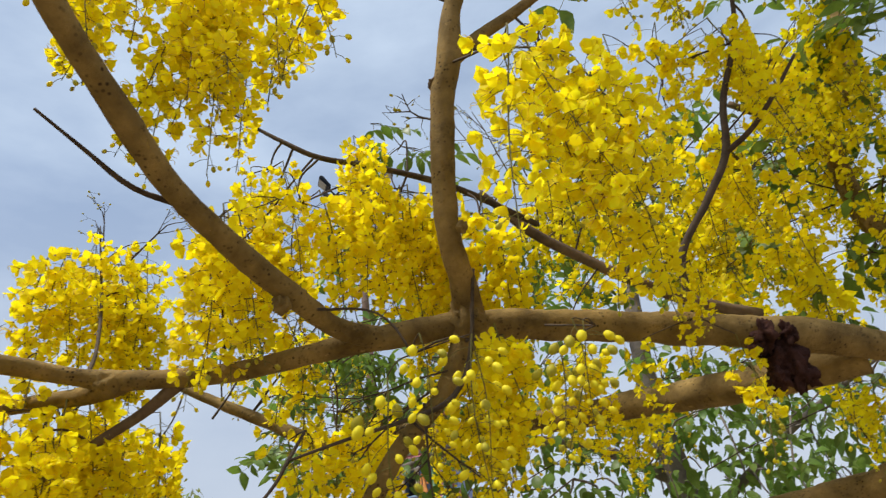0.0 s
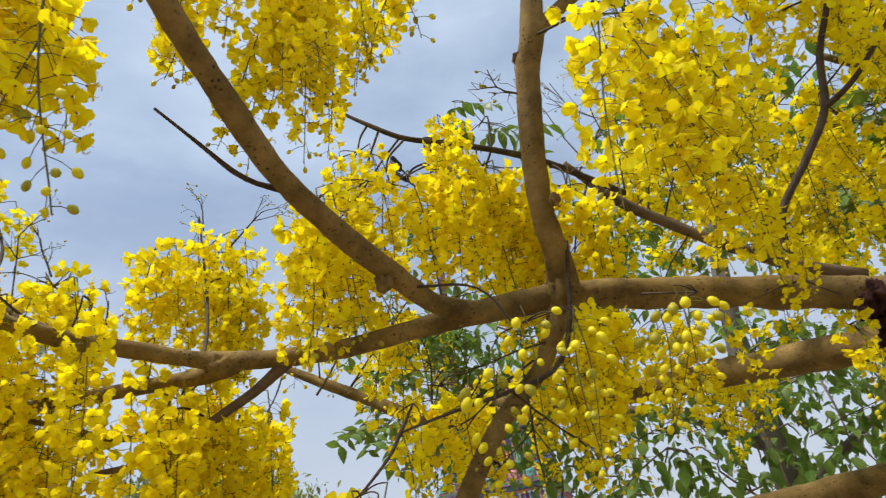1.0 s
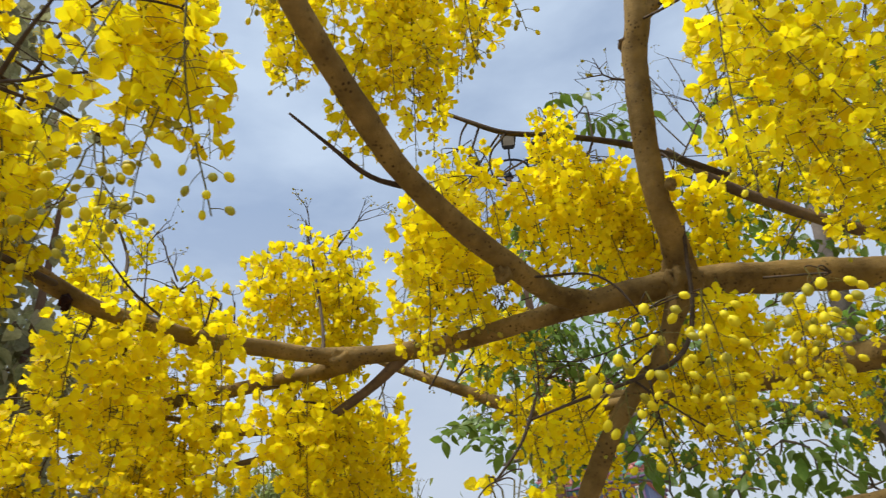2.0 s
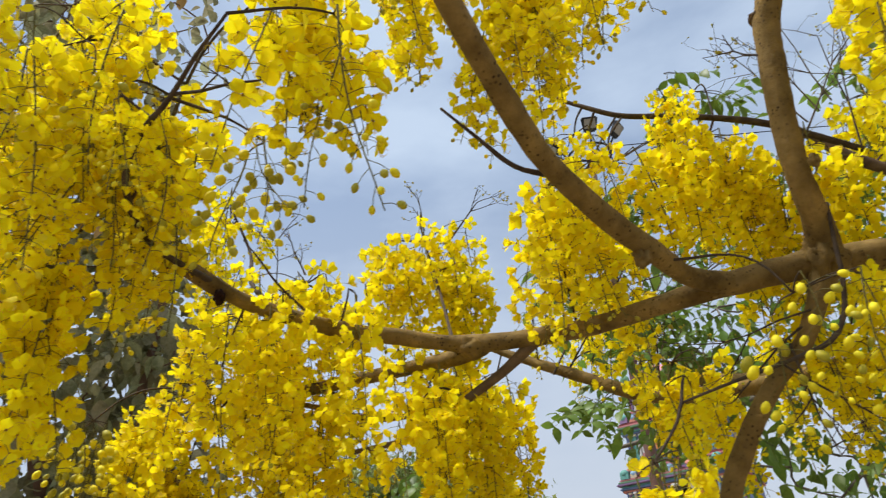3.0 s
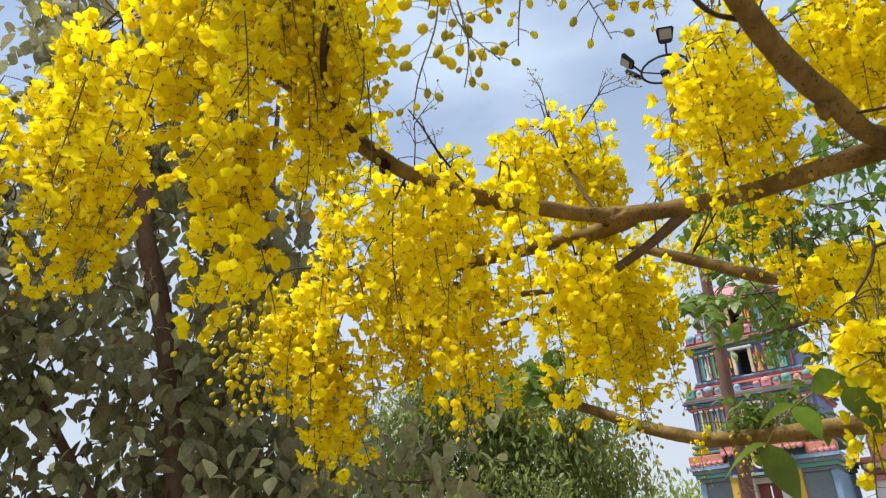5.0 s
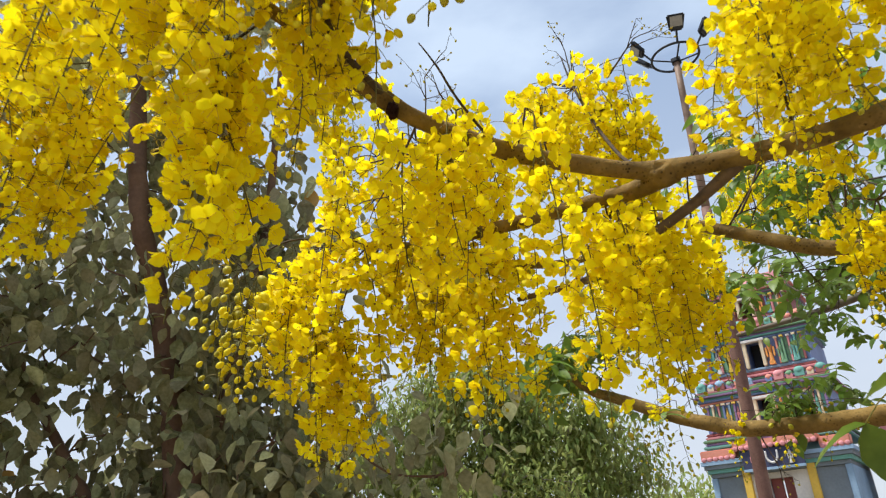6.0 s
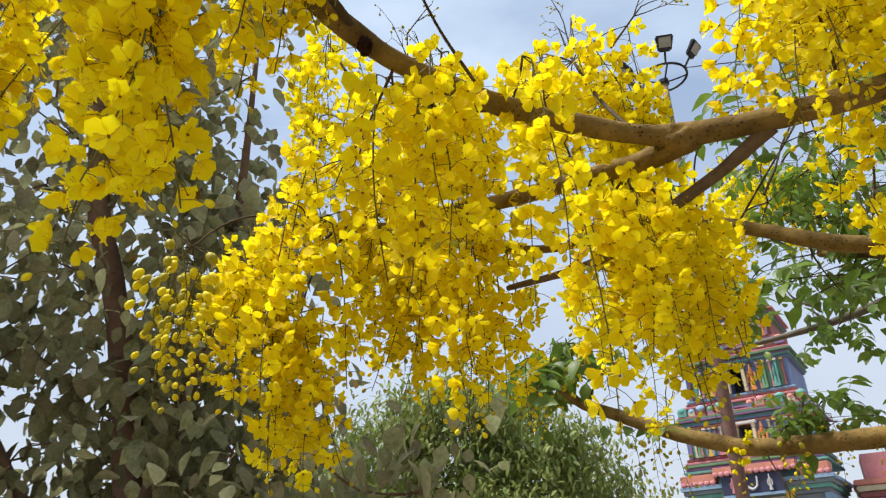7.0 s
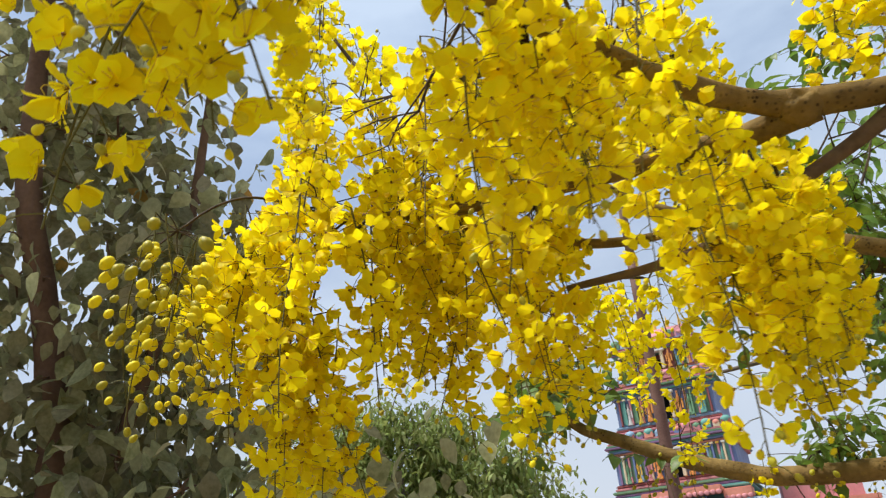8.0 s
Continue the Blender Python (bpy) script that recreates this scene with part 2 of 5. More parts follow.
def tube_data(rows, sides=12, rough=0.0, seed=0.0):
    """Vertices and faces of a tube along (x, y, z, radius) rows, with uneven bark."""
    c, r = rows[:, :3], rows[:, 3]
    way = np.gradient(c, axis=0)
    way /= np.linalg.norm(way, axis=1)[:, None] + 1e-9
    u = np.cross(way[0], (0.3, 0.5, 0.81))
    verts, faces = [], []
    turn = np.arange(sides) * 2 * np.pi / sides
    for i in range(len(rows)):
        u = u - way[i] * (u @ way[i])
        u /= np.linalg.norm(u)
        v = np.cross(way[i], u)
        for a in turn:
            out_way = u * math.cos(a) + v * math.sin(a)
            k = 1.0
            if rough:
                q = c[i] + out_way * r[i]
                k += rough * (noise.noise(Vector(q * 14) + Vector((seed, 0, 0))) + 0.5 * noise.noise(Vector(q * 45) + Vector((0, seed, 0))))
            verts.append(c[i] + out_way * r[i] * k)
    for i in range(len(rows) - 1):
        for j in range(sides):
            k = (j + 1) % sides
            faces.append((i * sides + j, i * sides + k, (i + 1) * sides + k, (i + 1) * sides + j))
    faces.append(tuple(range(sides - 1, -1, -1)))
    faces.append(tuple(range((len(rows) - 1) * sides, len(rows) * sides)))
    return verts, faces


def tubes(name, lines, mat, parent, sides=12, rough=0.0, label="", step=0.03):
    """One mesh of one or more tubes, under a thing."""
    verts, faces = [], []
    for i, line in enumerate(lines):
        v, f = tube_data(spline(line, step), sides, rough, i * 3.7)
        n = len(verts)
        verts += v
        faces += [tuple(k + n for k in q) for q in f]
    ob = attach(new(name, raw_mesh(name, verts, faces, [mat])), parent)
    return tagged(ob, label) if label else ob


def box(bm, x0, y0, z0, x1, y1, z1):
    m = Matrix.Translation(((x0 + x1) / 2, (y0 + y1) / 2, (z0 + z1) / 2)) @ Matrix.Diagonal((x1 - x0, y1 - y0, z1 - z0, 1))
    return bmesh.ops.create_cube(bm, size=1, matrix=m)


def boxed(name, mat, parent, *corners, label="", bevel=0.0):
    bm = bmesh.new()
    box(bm, *corners)
    if bevel:
        bmesh.ops.bevel(bm, geom=bm.edges[:], offset=bevel, segments=2, affect="EDGES")
    return part(name, bm, mat, parent, label)


# ---- ground ----
def ground_height(x, y):
    return 0.05 * noise.noise(Vector((x * 0.35, y * 0.35, 0))) + 0.012 * noise.noise(Vector((x * 2.5, y * 2.5, 3)))


axis = [s * d for d in (3000, 1000, 350, 140, 70) for s in (-1, 1)] + list(np.linspace(-40, 40, 81))
axis = sorted(axis)
gv = [(x, y, ground_height(x, y)) for y in axis for x in axis]
na = len(axis)
gf = [(j * na + i, j * na + i + 1, (j + 1) * na + i + 1, (j + 1) * na + i) for j in range(na - 1) for i in range(na - 1)]
tagged(new("ground", raw_mesh("ground", gv, gf, [SOIL])), "dry brown trodden soil with dusty weeds", "ground", kind="structure")


# ---- the flowering tree: trunk and limbs ----
tree = holder("golden_shower_tree", (1.75, 2.0, 0))
tagged(tree, "golden shower tree with tan bark and hanging yellow flower racemes", "tree")

MAIN = [(1.66, 1.97, 2.14, 0.060), (1.30, 1.80, 2.225, 0.038), (1.03, 1.68, 2.285, 0.034), (0.88, 1.635, 2.320, 0.040), (0.76, 1.605, 2.337, 0.040), (0.479, 1.574, 2.392, 0.0355), (0.24, 1.51, 2.414, 0.0335), (0.07, 1.459, 2.423, 0.031),
        (-0.15, 1.41, 2.402, 0.0235), (-0.40, 1.455, 2.405, 0.0212), (-0.60, 1.485, 2.43, 0.0215), (-0.71, 1.485, 2.448, 0.0235), (-0.78, 1.462, 2.460, 0.0205), (-0.866, 1.40, 2.474, 0.021), (-0.962, 1.295, 2.482, 0.020),
        (-1.029, 1.205, 2.494, 0.019), (-1.105, 1.10, 2.520, 0.018), (-1.165, 0.99, 2.568, 0.020), (-1.24, 0.87, 2.66, 0.014), (-1.34, 0.76, 2.77, 0.010), (-1.46, 0.68, 2.94, 0.006)]
# The last three points run out of view, added to carry the shading crown.
LEFT_UP = [(-0.10, 1.415, 2.405, 0.024), (-0.175, 1.33, 2.408, 0.0215), (-0.222, 1.215, 2.425, 0.0215), (-0.262, 1.137, 2.448, 0.0215), (-0.301, 1.04, 2.475, 0.0205), (-0.325, 0.957, 2.489, 0.0205), (-0.344, 0.877, 2.513, 0.0198),
           (-0.354, 0.776, 2.541, 0.0195), (-0.360, 0.68, 2.562, 0.019), (-0.366, 0.60, 2.592, 0.018), (-0.38, 0.48, 2.66, 0.018), (-0.42, 0.34, 2.80, 0.017), (-0.50, 0.25, 3.0, 0.016), (-0.75, 0.10, 3.45, 0.014), (-1.25, -0.02, 3.85, 0.011), (-1.95, -0.05, 4.10, 0.006)]
UPRIGHT = [(0.09, 1.46, 2.40, 0.042), (0.09, 1.39, 2.47, 0.029), (0.078, 1.30, 2.55, 0.0245), (0.088, 1.265, 2.69, 0.0255), (0.115, 1.235, 2.86, 0.027), (0.140, 1.21, 2.93, 0.028), (0.165, 1.19, 3.05, 0.0235), (0.21, 1.18, 3.20, 0.020), (0.24, 1.2, 3.5, 0.013)]
UPRIGHT_SIDE = [(0.14, 1.205, 2.93, 0.018), (0.22, 1.21, 3.00, 0.015), (0.31, 1.225, 3.07, 0.013), (0.42, 1.25, 3.17, 0.011), (0.55, 1.3, 3.3, 0.007)]
STEM = [(0.085, 1.45, 2.41, 0.032), (0.050, 1.45, 2.345, 0.022), (0.0, 1.465, 2.27, 0.018), (-0.09, 1.46, 2.185, 0.019), (-0.17, 1.50, 2.09, 0.021), (-0.225, 1.53, 1.99, 0.0215), (-0.27, 1.60, 1.75, 0.025), (-0.32, 1.74, 1.2, 0.034), (-0.34, 1.80, 0.5, 0.040), (-0.35, 1.82, -0.05, 0.052)]
LOW_RIGHT = [(1.0, 1.72, 2.29, 0.050), (0.80, 1.85, 2.30, 0.044), (0.54, 2.22, 2.40, 0.042), (0.17, 2.56, 2.49, 0.038), (-0.15, 2.9, 2.62, 0.03), (-0.45, 3.2, 2.8, 0.02)]
BACK_LOW = [(1.72, 2.05, 1.50, 0.075), (1.45, 2.20, 2.03, 0.062), (1.15, 2.45, 2.07, 0.050), (0.60, 2.75, 2.06, 0.044), (0.0, 2.90, 2.055, 0.038), (-0.544, 2.877, 2.05, 0.033), (-0.808, 2.911, 2.066, 0.030), (-0.939, 2.94, 2.102, 0.028), (-1.095, 2.956, 2.160, 0.026), (-1.309, 2.99, 2.264, 0.023), (-1.422, 2.998, 2.32, 0.020), (-1.53, 2.992, 2.42, 0.014)]
LEFT_LOW = [(-0.69, 1.49, 2.44, 0.026), (-0.78, 1.52, 2.438, 0.022), (-0.86, 1.535, 2.445, 0.020), (-1.042, 1.56, 2.460, 0.018), (-1.226, 1.55, 2.462, 0.016), (-1.40, 1.58, 2.49, 0.012), (-1.62, 1.60, 2.56, 0.008)]
LEFT_DROP = [(-0.56, 1.49, 2.415, 0.016), (-0.66, 1.53, 2.375, 0.0125), (-0.77, 1.545, 2.33, 0.0115), (-0.85, 1.56, 2.29, 0.010), (-0.97, 1.6, 2.28, 0.009), (-1.15, 1.64, 2.29, 0.006)]
BACK_MID = [(0.33, 2.4, 2.45, 0.026), (0.08, 2.28, 2.42, 0.025), (-0.2, 2.24, 2.41, 0.0245), (-0.422, 2.274, 2.458, 0.024), (-0.62, 2.34, 2.58, 0.021), (-0.827, 2.385, 2.707, 0.018), (-1, 2.4, 2.82, 0.013), (-1.15, 2.38, 2.95, 0.008)]
LOW_SPRIG = [(-0.86, 1.60, 2.34, 0.006), (-0.975, 1.66, 2.362, 0.008), (-1.077, 1.655, 2.372, 0.010), (-1.172, 1.64, 2.397, 0.010), (-1.247, 1.60, 2.427, 0.008), (-1.4, 1.62, 2.48, 0.005)]
UPPER_BACK = [(0.35, 1.9, 2.9, 0.0098), (0.12, 1.72, 2.96, 0.0098), (-0.08, 1.62, 3.0, 0.0084), (-0.23, 1.57, 3.03, 0.0077), (-0.328, 1.56, 3.10, 0.0063), (-0.42, 1.57, 3.19, 0.0042), (-0.47, 1.58, 3.25, 0.0028)]
RIGHT_BACK = [(1.75, 2.0, 2.35, 0.05), (1.40, 1.98, 2.685, 0.040), (1.366, 2.04, 2.845, 0.034), (1.377, 2.0, 3.13, 0.030), (1.5, 1.94, 3.29, 0.026), (1.56, 1.9, 3.7, 0.018)]
RIGHT_BACK_SIDE = [(1.377, 2.0, 3.11, 0.020), (1.26, 2.0, 3.18, 0.016), (1.1, 2.0, 3.3, 0.011)]
CROSS_BACK = [(0.95, 2.05, 2.55, 0.018), (0.75, 2.03, 2.63, 0.018), (0.585, 1.996, 2.72, 0.0175), (0.45, 1.98, 2.82, 0.016), (0.33, 1.95, 2.91, 0.016), (0.2, 1.9, 3.05, 0.010)]
FRONT_TWIG = [(0.60, 1.585, 2.40, 0.010), (0.615, 1.575, 2.55, 0.010), (0.715, 1.56, 2.68, 0.010), (0.80, 1.545, 2.80, 0.010), (0.84, 1.52, 2.95, 0.009), (0.93, 1.48, 3.15, 0.007), (0.98, 1.45, 3.4, 0.005)]
FRONT_TWIG_SIDE = [(0.80, 1.545, 2.80, 0.008), (0.86, 1.50, 2.825, 0.007), (0.93, 1.46, 2.89, 0.006), (1.0, 1.42, 2.97, 0.004)]
NEAR_LEFT = [(-1.2, 0.93, 2.61, 0.0058), (-1.184, 0.855, 2.701, 0.0052), (-1.018, 0.769, 2.87, 0.0037), (-0.917, 0.739, 2.938, 0.0029), (-0.807, 0.724, 2.962, 0.0023), (-0.633, 0.675, 3.001, 0.0017)]
NEAR_LEFT_UP = [(-1.14, 1.03, 2.55, 0.0075), (-1.09, 0.80, 2.52, 0.0068), (-0.99, 0.64, 2.515, 0.0062), (-0.911, 0.579, 2.545, 0.0056), (-0.82, 0.552, 2.575, 0.0046), (-0.741, 0.518, 2.595, 0.0036), (-0.659, 0.487, 2.61, 0.0024)]
LEFT_BACK = [(-0.97, 1.28, 2.485, 0.011), (-1.15, 1.36, 2.60, 0.010), (-1.32, 1.48, 2.72, 0.009), (-1.50, 1.60, 2.90, 0.008), (-1.66, 1.78, 3.15, 0.006), (-1.80, 1.82, 3.42, 0.004)]
MOUND_TWIG = [(-0.76, 1.47, 2.46, 0.006), (-0.83, 1.62, 2.6, 0.005), (-0.91, 1.76, 2.8, 0.0045), (-0.98, 1.85, 3.02, 0.0035), (-1.01, 1.88, 3.16, 0.002)]
BARE_TWIG = [(-0.335, 0.955, 2.49, 0.0065), (-0.375, 0.925, 2.497, 0.0045), (-0.395, 0.88, 2.497, 0.0048), (-0.415, 0.82, 2.508, 0.0034), (-0.444, 0.735, 2.523, 0.0022)]
TIP_TWIG = [(-1, 1.24, 2.49, 0.0035), (-1.01, 1.1, 2.53, 0.0026), (-1.015, 1.03, 2.569, 0.002), (-1.03, 0.99, 2.605, 0.0012)]
HOOK_TWIG = [(0.115, 1.36, 2.50, 0.0035), (0.10, 1.345, 2.42, 0.0045), (0.085, 1.33, 2.33, 0.005), (0.06, 1.30, 2.25, 0.005), (0.02, 1.26, 2.195, 0.005), (-0.05, 1.22, 2.165, 0.004), (-0.15, 1.19, 2.14, 0.003), (-0.24, 1.18, 2.12, 0.002)]
TRUNK = [(1.75, 2.0, -0.08, 0.17), (1.76, 2.0, 0.25, 0.135), (1.75, 2.01, 0.9, 0.12), (1.73, 2.02, 1.5, 0.115), (1.72, 2.0, 2.0, 0.10), (1.80, 1.98, 2.5, 0.07), (1.95, 1.95, 3.2, 0.05), (2.0, 1.9, 4.2, 0.02)]

tubes("trunk", [TRUNK], BARK, tree, 24, 0.10, "spotted tan bark")
for line in (MAIN, LEFT_UP, UPRIGHT, STEM, LOW_RIGHT, BACK_LOW):
    tubes("limb", [line], BARK, tree, 20, 0.13, step=0.016)
for line in (UPRIGHT_SIDE, LEFT_LOW, LEFT_DROP, BACK_MID, LOW_SPRIG, CROSS_BACK, RIGHT_BACK, RIGHT_BACK_SIDE):
    tubes("bough", [line], DARK_BARK if line in (LEFT_DROP, CROSS_BACK, RIGHT_BACK_SIDE) else BARK, tree, 12, 0.08, step=0.02)
for line in (FRONT_TWIG, FRONT_TWIG_SIDE, UPPER_BACK, NEAR_LEFT, NEAR_LEFT_UP, LEFT_BACK, MOUND_TWIG, BARE_TWIG, TIP_TWIG, HOOK_TWIG):
    tubes("branch", [line], TWIG, tree, 8, 0.10, step=0.02)
WOOD = np.vstack([spline(l, 0.04)[:, :3] for l in (MAIN, LEFT_UP, UPRIGHT, STEM, LOW_RIGHT, BACK_LOW, UPRIGHT_SIDE, LEFT_LOW, LEFT_DROP, BACK_MID, LOW_SPRIG, CROSS_BACK, RIGHT_BACK,
                                                      RIGHT_BACK_SIDE, FRONT_TWIG, FRONT_TWIG_SIDE, UPPER_BACK, NEAR_LEFT, NEAR_LEFT_UP, LEFT_BACK, MOUND_TWIG, TRUNK)])


def lump(name, centre, size, mat, seed, rough=0.5, label=""):
    """An uneven rounded lump: a knot, a broken stub, rotten wood."""
    bm = bmesh.new()
    bmesh.ops.create_icosphere(bm, subdivisions=4, radius=1)
    for v in bm.verts:
        k = 1 + rough * noise.noise(v.co * 1.7 + Vector((seed, 0, 0))) + rough * 0.5 * noise.noise(v.co * 5 + Vector((0, seed, 0)))
        v.co = Vector(centre) + Vector((v.co.x * size[0], v.co.y * size[1], v.co.z * size[2])) * k
    return part(name, bm, mat, tree, label, smooth=True)


for at_x, at_y, at_z, wide, tall, seed in ((0.76, 1.595, 2.280, 0.036, 0.048, 2.0), (0.725, 1.57, 2.325, 0.022, 0.034, 5.0), (0.785, 1.60, 2.240, 0.028, 0.042, 9.0), (0.735, 1.60, 2.240, 0.020, 0.028, 12.0), (0.775, 1.575, 2.320, 0.018, 0.028, 15.0), (0.70, 1.575, 2.300, 0.016, 0.016, 18.0)):
    lump("rotten_knot", (at_x, at_y, at_z), (wide, 0.03, tall), ROTTEN, seed, 0.75, "dark crumbling rotten wood")
lump("knot", (-0.243, 1.185, 2.405), (0.016, 0.016, 0.020), BARK, 1.0, 0.5)
lump("knot", (0.085, 1.425, 2.43), (0.040, 0.040, 0.050), BARK, 3.0, 0.45)
lump("knot", (0.105, 1.26, 2.545), (0.010, 0.010, 0.014), BARK, 4.0, 0.5)
lump("knot", (0.115, 1.235, 2.905), (0.026, 0.026, 0.011), DARK_BARK, 6.0, 0.3)
lump("dead_stub", (-1.066, 1.150, 2.450), (0.006, 0.006, 0.026), ROTTEN, 21.0, 0.5, "black dead twig stub")
lump("knot", (-0.715, 1.485, 2.44), (0.032, 0.03, 0.03), BARK, 7.0, 0.25)
lump("knot", (-1.12, 1.03, 2.508), (0.012, 0.012, 0.016), ROTTEN, 8.0, 0.6)


# ---- flower racemes ----
def petal_grid(rows):
    """A cupped, obovate petal of unit length along x; z is towards the flower's front."""
    verts, faces = [], []
    for s in rows:
        w = 0.39 * math.sin(math.pi * min(1, 0.05 + 0.72 * s ** 0.9)) ** 0.8 if s < 0.97 else 0.20
        for v in (-1, 0, 1):
            x = s - (0.12 if s > 0.8 else 0) * abs(v)
            verts.append((x, v * w, 0.34 * s * (1 - 0.75 * s) + 0.10 * abs(v) * s))
    for i in range(len(rows) - 1):
        for j in range(2):
            faces.append((i * 3 + j, i * 3 + j + 1, i * 3 + j + 4, i * 3 + j + 3))
    return np.array(verts), faces


PETAL_FINE = petal_grid((0.0, 0.25, 0.5, 0.78, 1.0))
PETAL_PLAIN = petal_grid((0.0, 0.5, 1.0))


class Pile:
    """Vertices, faces and material slots gathered for one mesh."""

    def __init__(self):
        self.v, self.f, self.s, self.n = [], [], [], 0

    def add(self, verts, faces, slot=0):
        self.v.append(np.asarray(verts, float))
        self.f += [tuple(k + self.n for k in q) for q in faces]
        self.s += [slot] * len(faces)
        self.n += len(verts)

    def mesh(self, name, mats, smooth=True):
        return raw_mesh(name, np.vstack(self.v), self.f, mats, self.s, smooth)


def frame_of(way, spin=0.0):
    """A 3 x 3 turn whose third column is way."""
    w = np.asarray(way, float)
    w = w / np.linalg.norm(w)
    u = np.cross(w, (0.31, 0.83, 0.47))
    u /= np.linalg.norm(u)
    v = np.cross(w, u)
    return np.column_stack([u * math.cos(spin) + v * math.sin(spin), v * math.cos(spin) - u * math.sin(spin), w])


def thread(pile, points, r0, r1, slot=0, sides=3):
    """A thin stalk through points."""
    p = np.array(points, float)
    r = np.linspace(r0, r1, len(p))
    v, f = tube_data(np.column_stack([p, r]), sides)
    pile.add(v, f[:-2], slot)


def flower(pile, rng, at, way, size, fine):
    """Five petals round a dark heart, with long curled stamens."""
    verts, faces = PETAL_FINE if fine else PETAL_PLAIN
    turn = frame_of(way, rng.uniform(0, 6.28))
    opened = rng.uniform(0.15, 0.75)
    for i in range(5):
        a = i * 1.2566 + rng.normal(0, 0.12)
        lift = opened + rng.normal(0, 0.22)
        v = verts * size * np.array([1, rng.uniform(0.9, 1.15), rng.uniform(0.6, 1.5)]) * rng.uniform(0.88, 1.1)
        v = v + np.array([0.003, 0, 0])
        ry = np.array([[math.cos(lift), 0, -math.sin(lift)], [0, 1, 0], [math.sin(lift), 0, math.cos(lift)]])
        twist = rng.normal(0, 0.25)
        rx = np.array([[1, 0, 0], [0, math.cos(twist), -math.sin(twist)], [0, math.sin(twist), math.cos(twist)]])
        rz = np.array([[math.cos(a), -math.sin(a), 0], [math.sin(a), math.cos(a), 0], [0, 0, 1]])
        pile.add((turn @ rz @ ry @ rx @ v.T).T + at, faces, 0)
    h = 0.0028
    heart = np.array([(h, 0, 0), (-h, 0, 0), (0, h, 0), (0, -h, 0), (0, 0, 2.2 * h), (0, 0, -h)])
    pile.add((turn @ heart.T).T + at, [(0, 2, 4), (2, 1, 4), (1, 3, 4), (3, 0, 4), (2, 0, 5), (1, 2, 5), (3, 1, 5), (0, 3, 5)], 2)
    if fine:
        for i in range(3):
            a = rng.uniform(0, 6.28)
            s = np.linspace(0, 1, 5)
            curl = np.column_stack([0.018 * np.sin(s * 2.6) * math.cos(a), 0.018 * np.sin(s * 2.6) * math.sin(a), 0.034 * s * (1.25 - 0.55 * s)])
            thread(pile, (turn @ curl.T).T + at, 0.0008, 0.0006, 1)


def bud_ball(pile, at, way, r, slot=0, fine=True):
    """An egg-shaped closed bud."""
    turn = frame_of(way)
    rings, sides = (5, 7) if fine else (4, 5)
    verts = [(0, 0, -1.0)]
    for i in range(1, rings):
        a = math.pi * i / rings
        for j in range(sides):
            b = 2 * math.pi * j / sides
            verts.append((math.sin(a) * math.cos(b) * (0.86 - 0.1 * math.cos(a)), math.sin(a) * math.sin(b) * (0.86 - 0.1 * math.cos(a)), -math.cos(a)))
    verts.append((0, 0, 1.12))
    faces = []
    for j in range(sides):
        k = (j + 1) % sides
        faces.append((0, 1 + k, 1 + j))
        for i in range(rings - 2):
            faces.append((1 + i * sides + j, 1 + i * sides + k, 1 + (i + 1) * sides + k, 1 + (i + 1) * sides + j))
        faces.append((1 + (rings - 2) * sides + j, 1 + (rings - 2) * sides + k, len(verts) - 1))
    pile.add((turn @ (np.array(verts) * (r, r, r * 1.16)).T).T + at, faces, slot)


def raceme_plan(seed, length, flowers, buds, bud_size=0.0075, green=0.3, spread=1.0, size=0.0258):
    """The stalk of one raceme that hangs from the origin, and where its flowers and buds sit on it."""
    rng = np.random.default_rng(seed)
    stalk, blooms, closed = Pile(), [], []
    lean = rng.normal(0, 0.08, 2)
    s = np.linspace(0, 1, 9)
    bend = np.column_stack([lean[0] * s ** 1.5 * length + 0.014 * np.sin(s * 4 + seed), lean[1] * s ** 1.5 * length + 0.014 * np.cos(s * 3 + seed), -s * length])
    bend -= bend[0]
    thread(stalk, bend, 0.0019, 0.0010, 0, 4)
    total = flowers + buds
    for k in range(total):
        f = (k + 0.5) / total
        q = 0.06 + 0.93 * f ** 1.15
        at = np.array([np.interp(q, s, bend[:, i]) for i in range(3)])
        a = k * 2.39996 + rng.normal(0, 0.35)
        opened = k < flowers
        if opened:
            reach = (0.056 - 0.030 * f) * spread * rng.uniform(0.75, 1.2)
            drop = rng.uniform(-0.30, 0.80)
        else:
            reach = (0.056 - 0.030 * f) * spread * rng.uniform(0.7, 1.15)
            drop = rng.uniform(0.0, 0.6)
        way = np.array([math.cos(a), math.sin(a), -drop])
        way /= np.linalg.norm(way)
        end = at + way * reach + np.array([0, 0, -reach * 0.18])
        thread(stalk, [at, at + way * reach * 0.55, end], 0.0008, 0.0006)
        if opened:
            face = way + np.array([0, 0, rng.uniform(-0.9, 0.15)]) + rng.normal(0, 0.25, 3)
            blooms.append((end, face, size * rng.uniform(0.88, 1.12) * (1.05 - 0.25 * f)))
        else:
            r = bud_size * rng.uniform(0.85, 1.15) * (1.15 - 0.45 * f)
            closed.append((end + way * r * 0.5, way + np.array([0, 0, -0.8]), r, 1 if rng.random() < green else 0))
    return rng, stalk.mesh("stalk", [STALK]), blooms, closed


